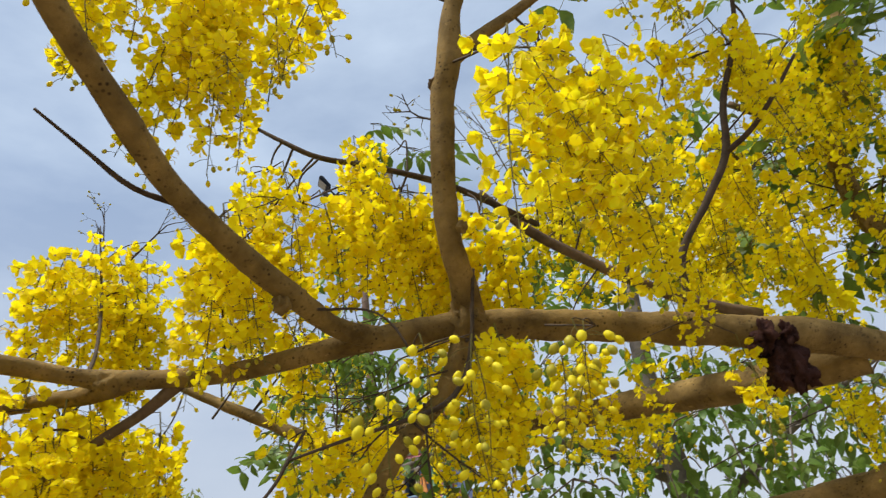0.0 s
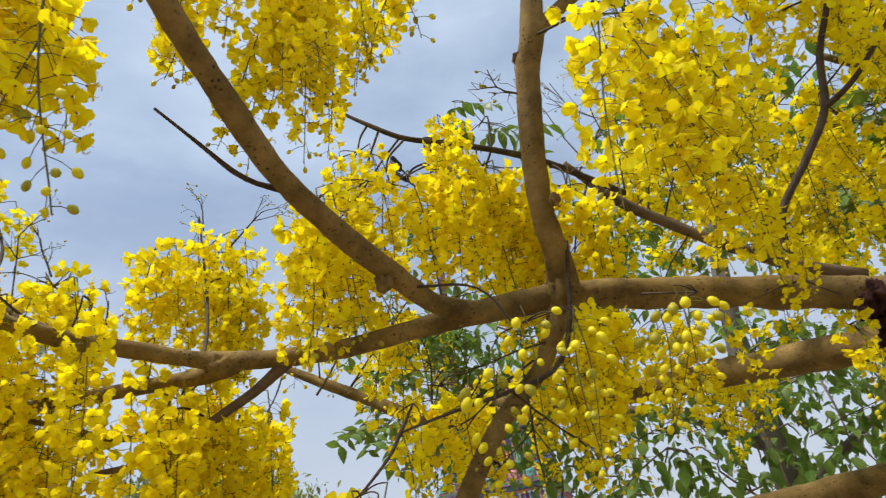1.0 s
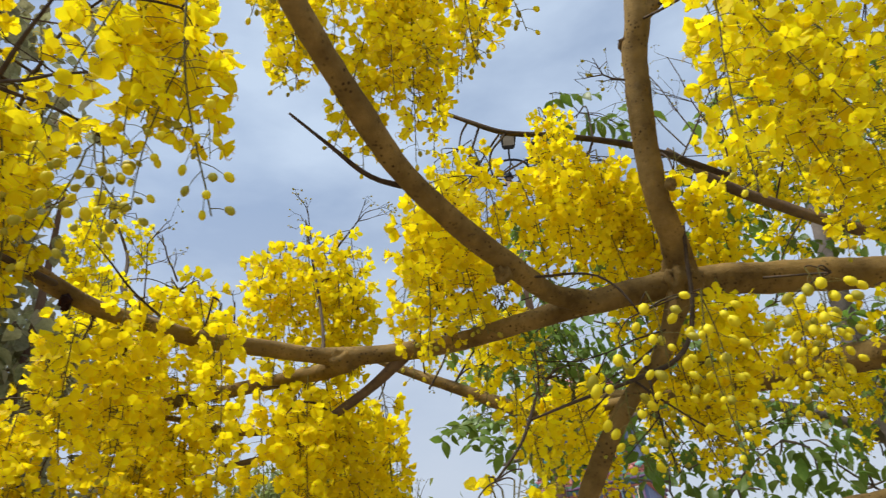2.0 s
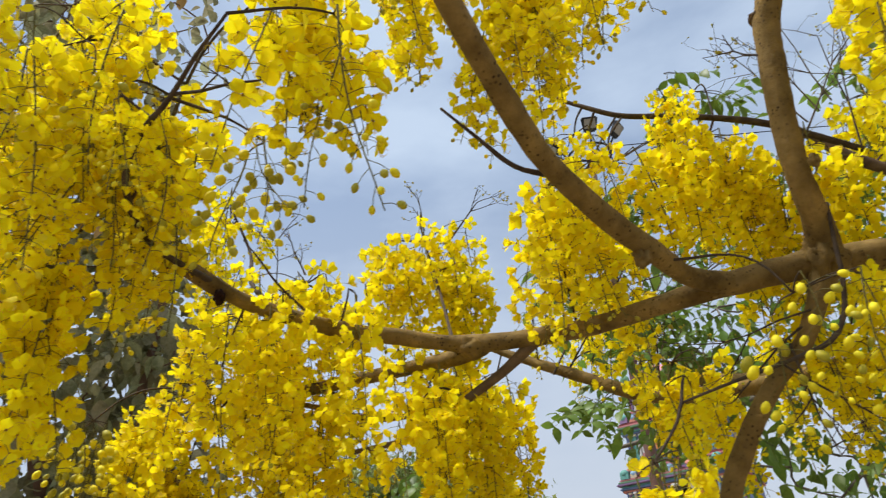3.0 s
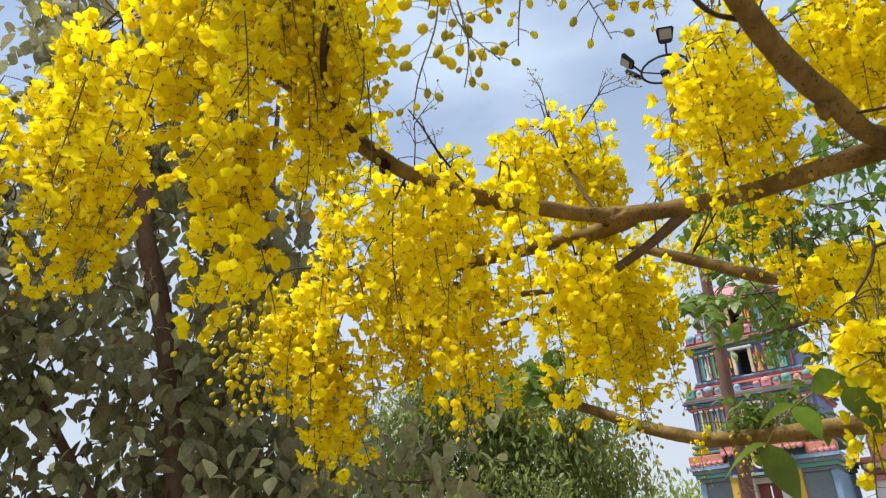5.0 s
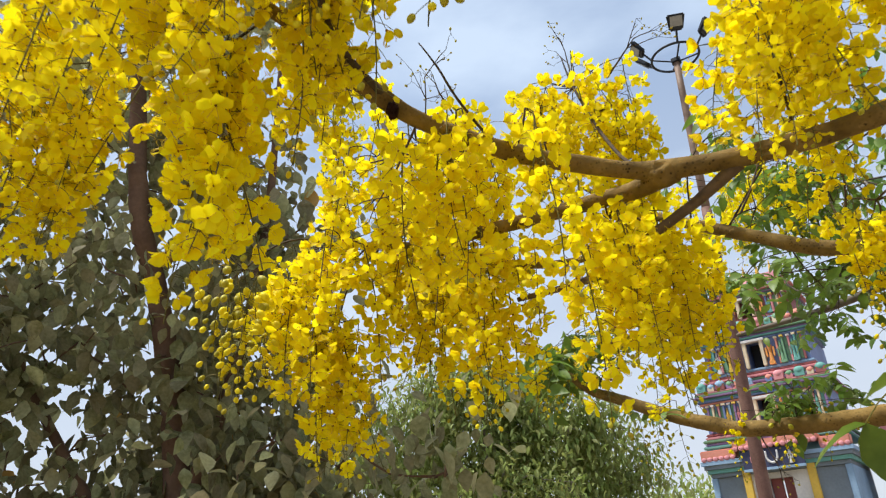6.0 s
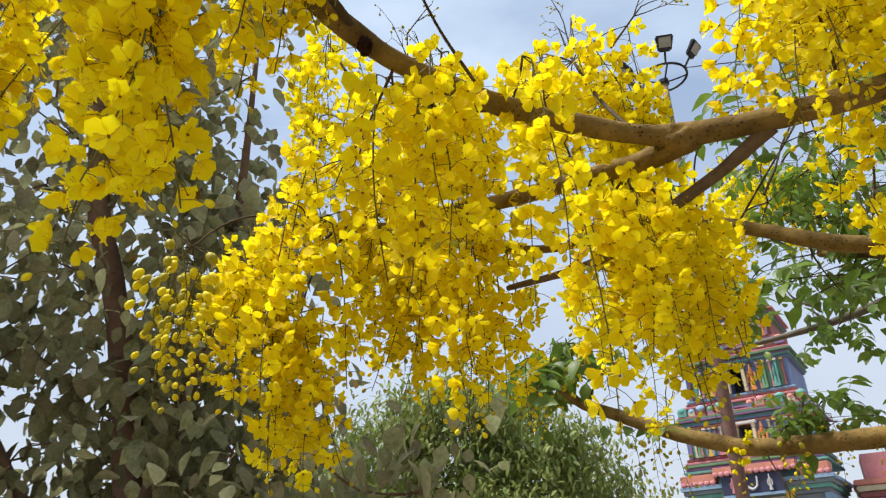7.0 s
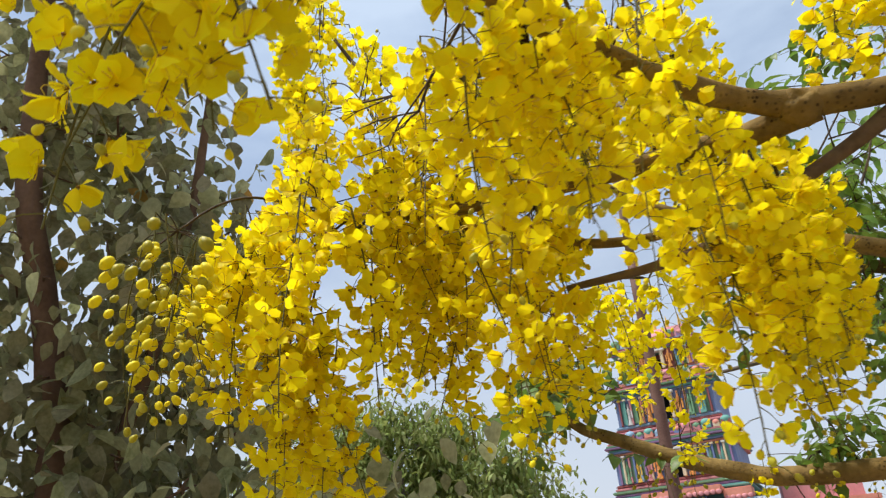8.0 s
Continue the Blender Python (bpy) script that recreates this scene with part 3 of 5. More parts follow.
def raceme_meshes(seed, length, flowers, buds, fine=True, **shape):
    """Stalk, blossoms and buds of one raceme, joined into three meshes."""
    rng, stalk, blooms, closed = raceme_plan(seed, length, flowers, buds, **shape)
    open_pile, shut_pile = Pile(), Pile()
    for end, face, size in blooms:
        flower(open_pile, rng, end, face, size, fine)
    for at, way, r, slot in closed:
        bud_ball(shut_pile, at, way, r, slot, fine)
    return (stalk, open_pile.mesh("blossoms", [PETAL, STAMEN, HEART]) if blooms else None, shut_pile.mesh("buds", [BUD, GREEN_BUD]) if closed else None)


def lone_flower(seed):
    pile = Pile()
    flower(pile, np.random.default_rng(seed), np.zeros(3), (0, 0, 1), 0.030, True)
    return pile.mesh("flower", [PETAL, STAMEN, HEART])


def lone_bud(slot):
    pile = Pile()
    bud_ball(pile, np.zeros(3), (0, 0, 1), 0.01, slot)
    return pile.mesh("bud", [BUD, GREEN_BUD])


LONE_FLOWERS = [lone_flower(900 + i) for i in range(7)]
LONE_BUDS = [lone_bud(0), lone_bud(1)]
SHAPES = {
    "bloom": [dict(seed=11 + i, length=0.34 + 0.04 * i, flowers=27 + 2 * i, buds=4, size=0.0255) for i in range(5)],
    "full": [dict(seed=91 + i, length=0.40 + 0.04 * i, flowers=26 + 2 * i, buds=2, size=0.0285) for i in range(3)],
    "half": [dict(seed=51 + i, length=0.30 + 0.04 * i, flowers=9 + 2 * i, buds=12, bud_size=0.0085) for i in range(3)],
    "bud": [dict(seed=61 + i, length=0.26 + 0.04 * i, flowers=0, buds=17, bud_size=0.0112, green=0.22, spread=1.2) for i in range(3)],
    "short": [dict(seed=85 + i, length=0.22 + 0.03 * i, flowers=0, buds=12, bud_size=0.0102, green=0.8, spread=1.25) for i in range(2)],
    "green": [dict(seed=71 + i, length=0.36 + 0.05 * i, flowers=0, buds=14, bud_size=0.0098, green=0.85, spread=1.25) for i in range(2)],
}
KINDS = {name: [raceme_meshes(**shape) for shape in shapes] for name, shapes in SHAPES.items()}
KINDS["plain"] = [raceme_meshes(31 + i, 0.34 + 0.04 * i, 27 + 2 * i, 5, fine=False, size=0.0252) for i in range(4)]
PLANS = {name: [raceme_plan(**shape)[1:] for shape in shapes] for name, shapes in SHAPES.items()}
dice = random.Random(7)


def raceme(kind, at, grow=1.0, lean=(0.0, 0.0), split=False):
    """A raceme under the tree; split: with every flower and bud an object of its own."""
    k = dice.randrange(len(KINDS[kind]))
    stalk, bloom, closed = PLANS[kind][k] if split else KINDS[kind][k]
    ob = new("raceme", stalk)
    ob.parent, ob.matrix_parent_inverse = tree, Matrix.Translation(-tree.location)
    turn = Euler((lean[0] + dice.gauss(0, 0.08), lean[1] + dice.gauss(0, 0.08), dice.uniform(0, 6.28))).to_matrix().to_4x4()
    ob.matrix_basis = Matrix.Translation(at) @ turn @ Matrix.Scale(grow, 4)
    if split:
        for end, face, size in bloom:
            piece = new("flower", dice.choice(LONE_FLOWERS))
            piece.parent = ob
            piece.matrix_basis = Matrix.Translation(end) @ Matrix(frame_of(face, dice.uniform(0, 6.28)).tolist()).to_4x4() @ Matrix.Scale(size / 0.030, 4)
        for end, face, r, slot in closed:
            piece = new("bud", LONE_BUDS[slot])
            piece.parent = ob
            piece.matrix_basis = Matrix.Translation(end) @ Matrix(frame_of(face).tolist()).to_4x4() @ Matrix.Scale(r / 0.01, 4)
        return ob
    for name, me in (("blossom", bloom), ("budding_tip", closed)):
        if me:
            piece = new(name, me)
            piece.parent = ob
            tagged(piece, kind="stuff")
    return ob


def leaf_grid(folded=0.25, droop=0.35, tip=1.0):
    """A pointed oval leaf of unit length along x."""
    verts = []
    for s, w in ((0.0, 0.03), (0.2, 0.20), (0.45, 0.29), (0.72, 0.20), (1.0, 0.015)):
        for v in (-1, 0, 1):
            verts.append((s, v * w * tip, abs(v) * w * folded - droop * s * s))
    faces = [(i * 3 + j, i * 3 + j + 1, i * 3 + j + 4, i * 3 + j + 3) for i in range(4) for j in range(2)]
    return np.array(verts), faces


LEAF_SHAPE = leaf_grid()
LONG_LEAF = leaf_grid(0.2, 0.35, 0.68)
BROAD_LEAF = leaf_grid(0.2, 0.3, 1.25)


def put_leaf(pile, shape, at, way, length, rng, slot=0):
    w = np.asarray(way, float)
    w = w / np.linalg.norm(w)
    side = np.cross((0, 0, 1), w) + rng.normal(0, 0.35, 3)
    side -= w * (side @ w)
    side /= np.linalg.norm(side) + 1e-9
    turn = np.column_stack([w, side, np.cross(w, side)])
    pile.add((turn @ (shape[0] * length).T).T + at, shape[1], slot)


def leaf_spray(seed, length=0.24, pairs=4, leaf=0.062):
    """A compound leaf: a thin stalk with pairs of oval leaflets, along x from the origin."""
    rng = np.random.default_rng(seed)
    pile = Pile()
    s = np.linspace(0, 1, 6)
    line = np.column_stack([s * length, 0.02 * np.sin(s * 3 + seed), -0.10 * s * s * length])
    thread(pile, line, 0.0014, 0.0008, 1)
    for i in range(pairs):
        q = 0.22 + 0.75 * i / max(1, pairs - 1)
        at = np.array([np.interp(q, s, line[:, k]) for k in range(3)])
        for side in (-1, 1):
            way = (rng.uniform(0.25, 0.7), side, rng.uniform(-0.6, 0.1))
            put_leaf(pile, LEAF_SHAPE, at, way, leaf * rng.uniform(0.75, 1.2), rng)
    return pile.mesh("leaf", [LEAF, STALK])


SPRAYS = [leaf_spray(81 + i, 0.17 + 0.02 * i, 3 + i % 2, 0.058 + 0.005 * i) for i in range(4)]


def spray(at, heading, pitch=0.0, grow=1.0):
    ob = new("leaf", dice.choice(SPRAYS))
    ob.parent, ob.matrix_parent_inverse = tree, Matrix.Translation(-tree.location)
    ob.matrix_basis = Matrix.Translation(at) @ Euler((dice.gauss(0, 0.4), pitch, heading)).to_matrix().to_4x4() @ Matrix.Scale(grow, 4)


def arched(a, b, r0, r1):
    """Rows of a thin twig that rises from a and bends over to b."""
    reach = np.linalg.norm(b - a)
    drift = np.array([dice.gauss(0, 0.07), dice.gauss(0, 0.07), dice.uniform(0.03, 0.13)]) * reach
    return [(*(a + (b - a) * q + drift * math.sin(math.pi * q ** 1.3)), r0 + (r1 - r0) * q) for q in (0, 0.2, 0.4, 0.6, 0.8, 1.0)]


def mass(centre, radii, count, kinds, grow=(0.85, 1.1), leaves=0, lean=(0.0, 0.0), start=None, split=False):
    """Racemes that hang from branchlets round a centre; the branchlets spring from the nearest limb."""
    dice.seed(f"{centre}")
    c = np.array(centre, float)
    near = WOOD[np.argmin(np.linalg.norm(WOOD - c, axis=1))] if start is None else np.array(start, float)
    lines = []
    lines.append(arched(near, c, 0.0036, 0.0022))
    for i in range(count):
        while True:
            d = np.array([dice.uniform(-1, 1) for _ in range(3)])
            if d @ d < 1:
                break
        at = c + d * np.array(radii)
        lines.append(arched(c, at, 0.0020, 0.0012))
        raceme(dice.choice(kinds), at, dice.uniform(*grow), lean, split)
    for i in range(leaves):
        d = np.array([dice.gauss(0, 0.5) for _ in range(3)]) * np.array(radii)
        at = c + d
        lines.append(arched(c, at, 0.0019, 0.0013))
        for k in range(2):
            spray(at, dice.uniform(0, 6.28), dice.uniform(-0.2, 0.7), grow[0] if count == 0 else 1.0)
    tubes("branchlet", lines, TWIG, tree, 4, 0.0, step=0.022)


B, F, P, H, U_, G, S = "bloom", "full", "plain", "half", "bud", "green", "short"
# upper racemes beside the left limb
mass((-0.38, 1.23, 3.24), (0.18, 0.20, 0.12), 10, [B, P])
mass((-0.24, 1.13, 3.26), (0.16, 0.16, 0.08), 7, [B, H])
mass((-0.61, 1.04, 3.35), (0.18, 0.14, 0.10), 6, [B, H])
# racemes close to the walk, beyond the far end of the left limb
mass((-0.68, 0.71, 2.92), (0.10, 0.07, 0.05), 6, [B, F])
mass((-0.57, 0.63, 2.70), (0.04, 0.04, 0.04), 2, [H], split=True)
# in front of the upright limb
mass((0.24, 0.99, 2.77), (0.06, 0.06, 0.05), 3, [B], split=True)
mass((0.32, 1.12, 2.85), (0.10, 0.12, 0.08), 4, [B])
# right-hand crown
mass((0.46, 1.37, 2.85), (0.16, 0.16, 0.12), 7, [B, P])
mass((0.78, 1.66, 3.19), (0.24, 0.20, 0.20), 9, [B, P, H])
mass((0.96, 1.78, 2.89), (0.22, 0.18, 0.14), 6, [P, H])
mass((1.19, 1.85, 3.28), (0.26, 0.22, 0.22), 5, [P, H], leaves=5)
mass((0.60, 2.12, 3.19), (0.30, 0.25, 0.20), 11, [P])
mass((1.07, 2.22, 2.85), (0.30, 0.25, 0.20), 11, [P], leaves=5)
mass((0.58, 1.51, 2.37), (0.20, 0.10, 0.05), 2, [P, H], grow=(0.55, 0.8))
mass((1.36, 1.73, 3.29), (0.22, 0.14, 0.20), 4, [P, H], leaves=5)
mass((1.52, 1.89, 2.87), (0.16, 0.15, 0.14), 3, [P, H], leaves=3)
mass((1.34, 1.83, 2.82), (0.14, 0.10, 0.08), 1, [P], grow=(0.6, 0.8))
mass((1.30, 2.20, 3.20), (0.35, 0.25, 0.22), 9, [P], leaves=18)
mass((0.90, 2.45, 3.30), (0.35, 0.25, 0.25), 14, [P], leaves=8)
mass((1.60, 2.00, 2.90), (0.25, 0.20, 0.20), 6, [P, H], leaves=8)
mass((1.25, 1.90, 2.62), (0.25, 0.15, 0.10), 5, [P, H], leaves=5)
mass((0.68, 1.84, 2.84), (0.14, 0.06, 0.05), 4, [P], grow=(0.6, 0.8))
mass((0.60, 1.50, 2.50), (0.05, 0.03, 0.02), 2, [B], grow=(0.45, 0.55), split=True)
# behind the fork
mass((-0.28, 1.54, 2.87), (0.24, 0.12, 0.10), 7, [P, B])
mass((-0.06, 1.70, 2.87), (0.18, 0.12, 0.12), 6, [P])
mass((-0.43, 1.68, 2.90), (0.14, 0.12, 0.12), 7, [P, B])
mass((0.14, 1.86, 2.62), (0.2, 0.16, 0.12), 6, [P])
mass((-0.43, 1.38, 2.76), (0.06, 0.08, 0.05), 5, [P, B])
# rounded mound over the left bough
mass((-0.98, 1.86, 3.01), (0.19, 0.17, 0.08), 14, [P, B])
mass((-0.83, 1.80, 2.86), (0.10, 0.14, 0.08), 5, [P])
mass((-1.25, 1.55, 2.80), (0.18, 0.18, 0.08), 9, [P, B])
# hanging under the left bough
mass((-0.87, 1.57, 2.41), (0.15, 0.14, 0.06), 8, [B, P])
mass((-0.86, 1.77, 2.42), (0.20, 0.18, 0.08), 7, [P])
mass((-1.18, 1.60, 2.45), (0.16, 0.16, 0.06), 8, [P, B])
mass((-0.81, 1.42, 2.33), (0.06, 0.04, 0.04), 3, [B], grow=(0.85, 1.0), split=True)
mass((-0.94, 1.50, 2.52), (0.10, 0.08, 0.06), 1, [B])
mass((-1.11, 1.10, 2.47), (0.06, 0.06, 0.04), 3, [B])
mass((-1.45, 1.63, 2.59), (0.18, 0.16, 0.10), 9, [P, B])
# over and in front of the left bough
mass((-0.93, 1.26, 2.57), (0.04, 0.03, 0.02), 2, [B], grow=(0.75, 0.95), split=True)
mass((-1.04, 1.15, 2.545), (0.03, 0.03, 0.02), 2, [F], grow=(0.75, 0.95), split=True)
# far left end
mass((-1.73, 1.46, 2.50), (0.07, 0.07, 0.05), 3, [B, P])
mass((-1.66, 1.50, 2.36), (0.04, 0.04, 0.03), 3, [B], grow=(0.85, 1.0))
mass((-1.60, 1.49, 2.52), (0.15, 0.16, 0.10), 6, [P, B])
mass((-1.63, 1.52, 2.30), (0.08, 0.08, 0.06), 4, [B, P])
mass((-1.78, 1.31, 2.43), (0.08, 0.06, 0.05), 8, [U_, U_, G], grow=(0.9, 1.1), split=True)
mass((-1.53, 1.58, 2.82), (0.16, 0.16, 0.14), 6, [P, B])
mass((-1.78, 1.80, 3.32), (0.14, 0.16, 0.24), 8, [P])
# big mass close by on the left
mass((-1.32, 0.70, 2.85), (0.20, 0.14, 0.14), 8, [B, F])
mass((-1.06, 0.56, 2.83), (0.14, 0.10, 0.10), 7, [B, H])
mass((-1.59, 0.65, 2.88), (0.18, 0.14, 0.14), 7, [B, F])
mass((-1.92, 0.71, 2.84), (0.20, 0.14, 0.16), 9, [B, P])
mass((-1.27, 0.65, 3.13), (0.24, 0.14, 0.10), 4, [B, P])
mass((-1.29, 0.75, 2.55), (0.10, 0.07, 0.05), 6, [F], grow=(0.95, 1.12), split=True)
mass((-1.72, 0.79, 2.74), (0.16, 0.10, 0.08), 6, [B, F])
mass((-0.76, 0.71, 2.57), (0.05, 0.02, 0.02), 3, [S], split=True, grow=(0.85, 1.0), lean=(0.0, -0.18))
mass((-1.04, 0.74, 2.82), (0.10, 0.08, 0.10), 6, [B, H])
mass((-0.98, 0.68, 2.62), (0.05, 0.04, 0.04), 2, [H])
mass((-1.20, 0.92, 2.82), (0.08, 0.06, 0.08), 6, [B])
mass((-1.03, 0.62, 2.75), (0.06, 0.04, 0.03), 2, [B, H], grow=(0.6, 0.8), split=True)
mass((-0.90, 0.53, 2.60), (0.06, 0.03, 0.03), 3, [B, H], grow=(0.55, 0.75), split=True)
# budding racemes under the fork
mass((-0.02, 1.17, 2.26), (0.17, 0.08, 0.04), 4, [U_], grow=(0.65, 0.85), split=True)
mass((0.125, 1.34, 2.33), (0.03, 0.05, 0.03), 4, [P, B], grow=(0.7, 0.9))
mass((0.31, 1.26, 2.29), (0.13, 0.06, 0.04), 3, [U_], grow=(0.7, 0.9), split=True)
mass((-0.30, 1.97, 2.45), (0.14, 0.12, 0.06), 8, [P, H])
for heading, pitch in ((0.4, 0.5), (-0.5, 0.3), (2.4, 0.4)):
    spray((-0.31, 1.05, 1.92), heading, pitch, 1.35)
mass((-0.39, 1.90, 2.69), (0.10, 0.10, 0.05), 2, [P, H])
mass((-0.23, 1.26, 2.19), (0.07, 0.06, 0.03), 2, [B, H], grow=(0.6, 0.8), start=(-0.24, 1.18, 2.12))
mass((-0.30, 1.12, 2.02), (0.06, 0.05, 0.04), 5, [B, H], grow=(0.7, 0.9), start=(-0.24, 1.18, 2.12))
mass((-0.12, 1.78, 3.06), (0.20, 0.12, 0.06), 3, [P])
mass((-0.04, 1.62, 2.92), (0.14, 0.10, 0.08), 4, [P, B])
mass((0.17, 1.66, 2.82), (0.10, 0.10, 0.08), 5, [P, B])
mass((0.73, 1.76, 2.33), (0.12, 0.06, 0.04), 2, [P, H], grow=(0.7, 0.95))
mass((1.03, 1.59, 3.22), (0.25, 0.2, 0.1), 4, [P], grow=(0.7, 0.95))
mass((1.54, 2.04, 3.32), (0.3, 0.2, 0.2), 5, [P], grow=(0.7, 0.95), leaves=8)
mass((-1.01, 0.65, 2.66), (0.07, 0.05, 0.05), 5, [B, H], grow=(0.7, 0.9))
mass((-0.11, 1.53, 2.99), (0.1, 0.1, 0.05), 5, [P, H], grow=(0.6, 0.8))
mass((-0.37, 1.58, 3.03), (0.1, 0.1, 0.04), 4, [P, H], grow=(0.5, 0.7))
mass((0.34, 1.91, 2.50), (0.1, 0.08, 0.03), 5, [P], grow=(0.7, 0.9))
mass((0.63, 2.40, 2.47), (0.14, 0.1, 0.05), 5, [P, H], grow=(0.7, 0.9))
mass((1.20, 2.33, 2.35), (0.16, 0.1, 0.05), 4, [P, H], grow=(0.6, 0.8))
mass((0.11, 1.74, 2.33), (0.1, 0.08, 0.05), 5, [P, H], grow=(0.7, 0.9))
mass((0.01, 1.89, 2.41), (0.1, 0.08, 0.04), 4, [P], grow=(0.7, 0.9))
mass((-1.80, 1.47, 2.42), (0.07, 0.06, 0.03), 3, [H], grow=(0.8, 0.9))
mass((0.79, 1.47, 3.55), (0.26, 0.20, 0.08), 6, [P, H], leaves=4)
mass((1.24, 1.60, 3.60), (0.24, 0.20, 0.08), 6, [P, H], leaves=5)
# unseen crown above, added to shade the racemes below
mass((0.42, 1.00, 3.92), (0.38, 0.25, 0.12), 14, [P], leaves=8, start=(0.24, 1.2, 3.5))
mass((0.85, 1.20, 3.90), (0.30, 0.25, 0.12), 10, [P], leaves=6, start=(0.98, 1.45, 3.4))
mass((-1.95, -0.02, 4.12), (0.45, 0.30, 0.12), 14, [P], leaves=8, start=(-1.95, -0.05, 4.10))
mass((-1.30, 0.00, 3.98), (0.40, 0.28, 0.12), 10, [P], leaves=8, start=(-1.25, -0.02, 3.85))
mass((0.10, 0.72, 4.25), (0.40, 0.28, 0.12), 12, [P], leaves=8, start=(0.24, 1.2, 3.5))
mass((0.62, 1.10, 4.35), (0.40, 0.30, 0.12), 12, [P], leaves=8, start=(0.98, 1.45, 3.4))
# far behind
mass((-0.70, 3.15, 3.16), (0.30, 0.25, 0.12), 18, [P], grow=(0.7, 0.9), start=(-0.45, 3.2, 2.8))
mass((1.55, 3.03, 3.19), (0.45, 0.35, 0.30), 14, [P])
mass((-1.05, 2.43, 2.60), (0.22, 0.20, 0.12), 6, [P, H])
mass((-1.46, 2.97, 2.52), (0.14, 0.14, 0.08), 3, [H, U_], leaves=8)
mass((-0.72, 2.93, 2.12), (0.30, 0.10, 0.04), 6, [G, U_, H], grow=(0.5, 0.75), leaves=2)
mass((-1.15, 2.98, 2.20), (0.16, 0.06, 0.03), 4, [G], grow=(0.6, 0.85), leaves=1)
# leafy twigs behind, beside the low bough
mass((-0.40, 2.97, 3.03), (0.22, 0.2, 0.12), 0, [P], grow=(0.7, 0.7), leaves=11)
mass((-0.30, 3.06, 2.80), (0.16, 0.2, 0.12), 0, [P], grow=(0.7, 0.7), leaves=9)
mass((-0.42, 3.16, 2.52), (0.16, 0.2, 0.08), 0, [P], grow=(0.7, 0.7), leaves=5)
mass((-0.64, 2.88, 2.17), (0.14, 0.1, 0.05), 0, [P], grow=(0.7, 0.7), leaves=5)
mass((-0.37, 3.15, 2.89), (0.16, 0.2, 0.15), 0, [P], grow=(0.7, 0.7), leaves=7)
# leafy sprigs
mass((-0.60, 3.15, 2.22), (0.16, 0.10, 0.06), 0, [P], leaves=5)
mass((-0.36, 3.20, 2.72), (0.16, 0.12, 0.08), 0, [P], grow=(0.8, 0.8), leaves=5)
mass((-0.30, 2.50, 3.24), (0.16, 0.10, 0.08), 0, [P], grow=(0.75, 0.75), leaves=5)
mass((-1.58, 2.86, 2.42), (0.10, 0.06, 0.03), 3, [U_, H], grow=(0.55, 0.75))
mass((-0.02, 1.82, 3.22), (0.14, 0.10, 0.08), 0, [P], grow=(0.75, 0.75), leaves=5)
mass((-0.35, 2.60, 3.36), (0.20, 0.14, 0.10), 0, [P], grow=(0.75, 0.75), leaves=5)
mass((-1.53, 2.95, 2.47), (0.10, 0.08, 0.08), 0, [P], grow=(1.35, 1.35), leaves=6)
mass((-0.45, 2.63, 2.43), (0.14, 0.12, 0.08), 0, [P], leaves=4)
mass((-0.72, 3.01, 2.67), (0.14, 0.12, 0.08), 0, [P], leaves=7)
mass((-0.67, 2.22, 2.90), (0.05, 0.06, 0.05), 0, [P], leaves=3)
mass((-0.59, 2.46, 2.72), (0.12, 0.14, 0.12), 0, [P], leaves=6)
mass((0.87, 3.01, 2.70), (0.5, 0.4, 0.25), 0, [P], leaves=16)
mass((0.48, 2.22, 3.09), (0.35, 0.3, 0.4), 0, [P], leaves=12)
mass((0.28, 2.62, 3.19), (0.3, 0.3, 0.3), 0, [P], leaves=8)


def sprig(at, way, length, seed, buds=0):
    """A bare forked twig, with a few small green buds at its ends."""
    rng = np.random.default_rng(seed)
    pile = Pile()

    def grow(start, heading, reach, thick, depth):
        heading = heading / np.linalg.norm(heading)
        line = [start + heading * reach * q + np.array([0.02, 0.02, 0.03]) * rng.normal(0, 1, 3) * reach * q for q in (0, 0.35, 0.7, 1.0)]
        thread(pile, line, thick, thick * 0.55, 0, 4)
        if depth:
            for k in range(3):
                j = rng.integers(1, 4)
                grow(line[j], heading + rng.normal(0, 0.55, 3), reach * rng.uniform(0.35, 0.6), thick * 0.55, depth - 1)
        else:
            for k in range(buds):
                tip = line[-1] + rng.normal(0, 0.012, 3)
                thread(pile, [line[-1], tip], 0.0006, 0.0005, 0)
                bud_ball(pile, tip, heading, rng.uniform(0.0025, 0.0045), 1, False)

    grow(np.array(at, float), np.array(way, float), length, 0.0032, 2)
    ob = attach(new("sprig", pile.mesh("sprig", [TWIG, GREEN_BUD])), tree)
    return ob


sprig((-0.36, 1.57, 3.13), (-0.5, 0.0, 0.55), 0.16, 1, 3)
sprig((-0.25, 1.58, 3.04), (-0.5, -0.1, -0.7), 0.22, 2, 1)
sprig((-0.10, 1.62, 3.00), (-0.2, -0.2, -0.9), 0.24, 3, 0)
sprig((0.10, 1.24, 2.80), (-0.8, -0.1, 0.5), 0.07, 4, 1)
sprig((0.36, 1.24, 3.10), (0.1, 0.2, 0.8), 0.22, 5, 2)
sprig((0.36, 1.95, 2.92), (0.1, 0.0, 0.8), 0.35, 6, 2)
sprig((0.45, 1.98, 2.82), (0.4, 0.0, 0.8), 0.45, 7, 2)
sprig((0.24, 1.92, 3.02), (0.4, 0.1, 0.6), 0.40, 8, 2)
sprig((0.58, 1.99, 2.72), (0.2, 0.0, 0.7), 0.35, 9, 1)
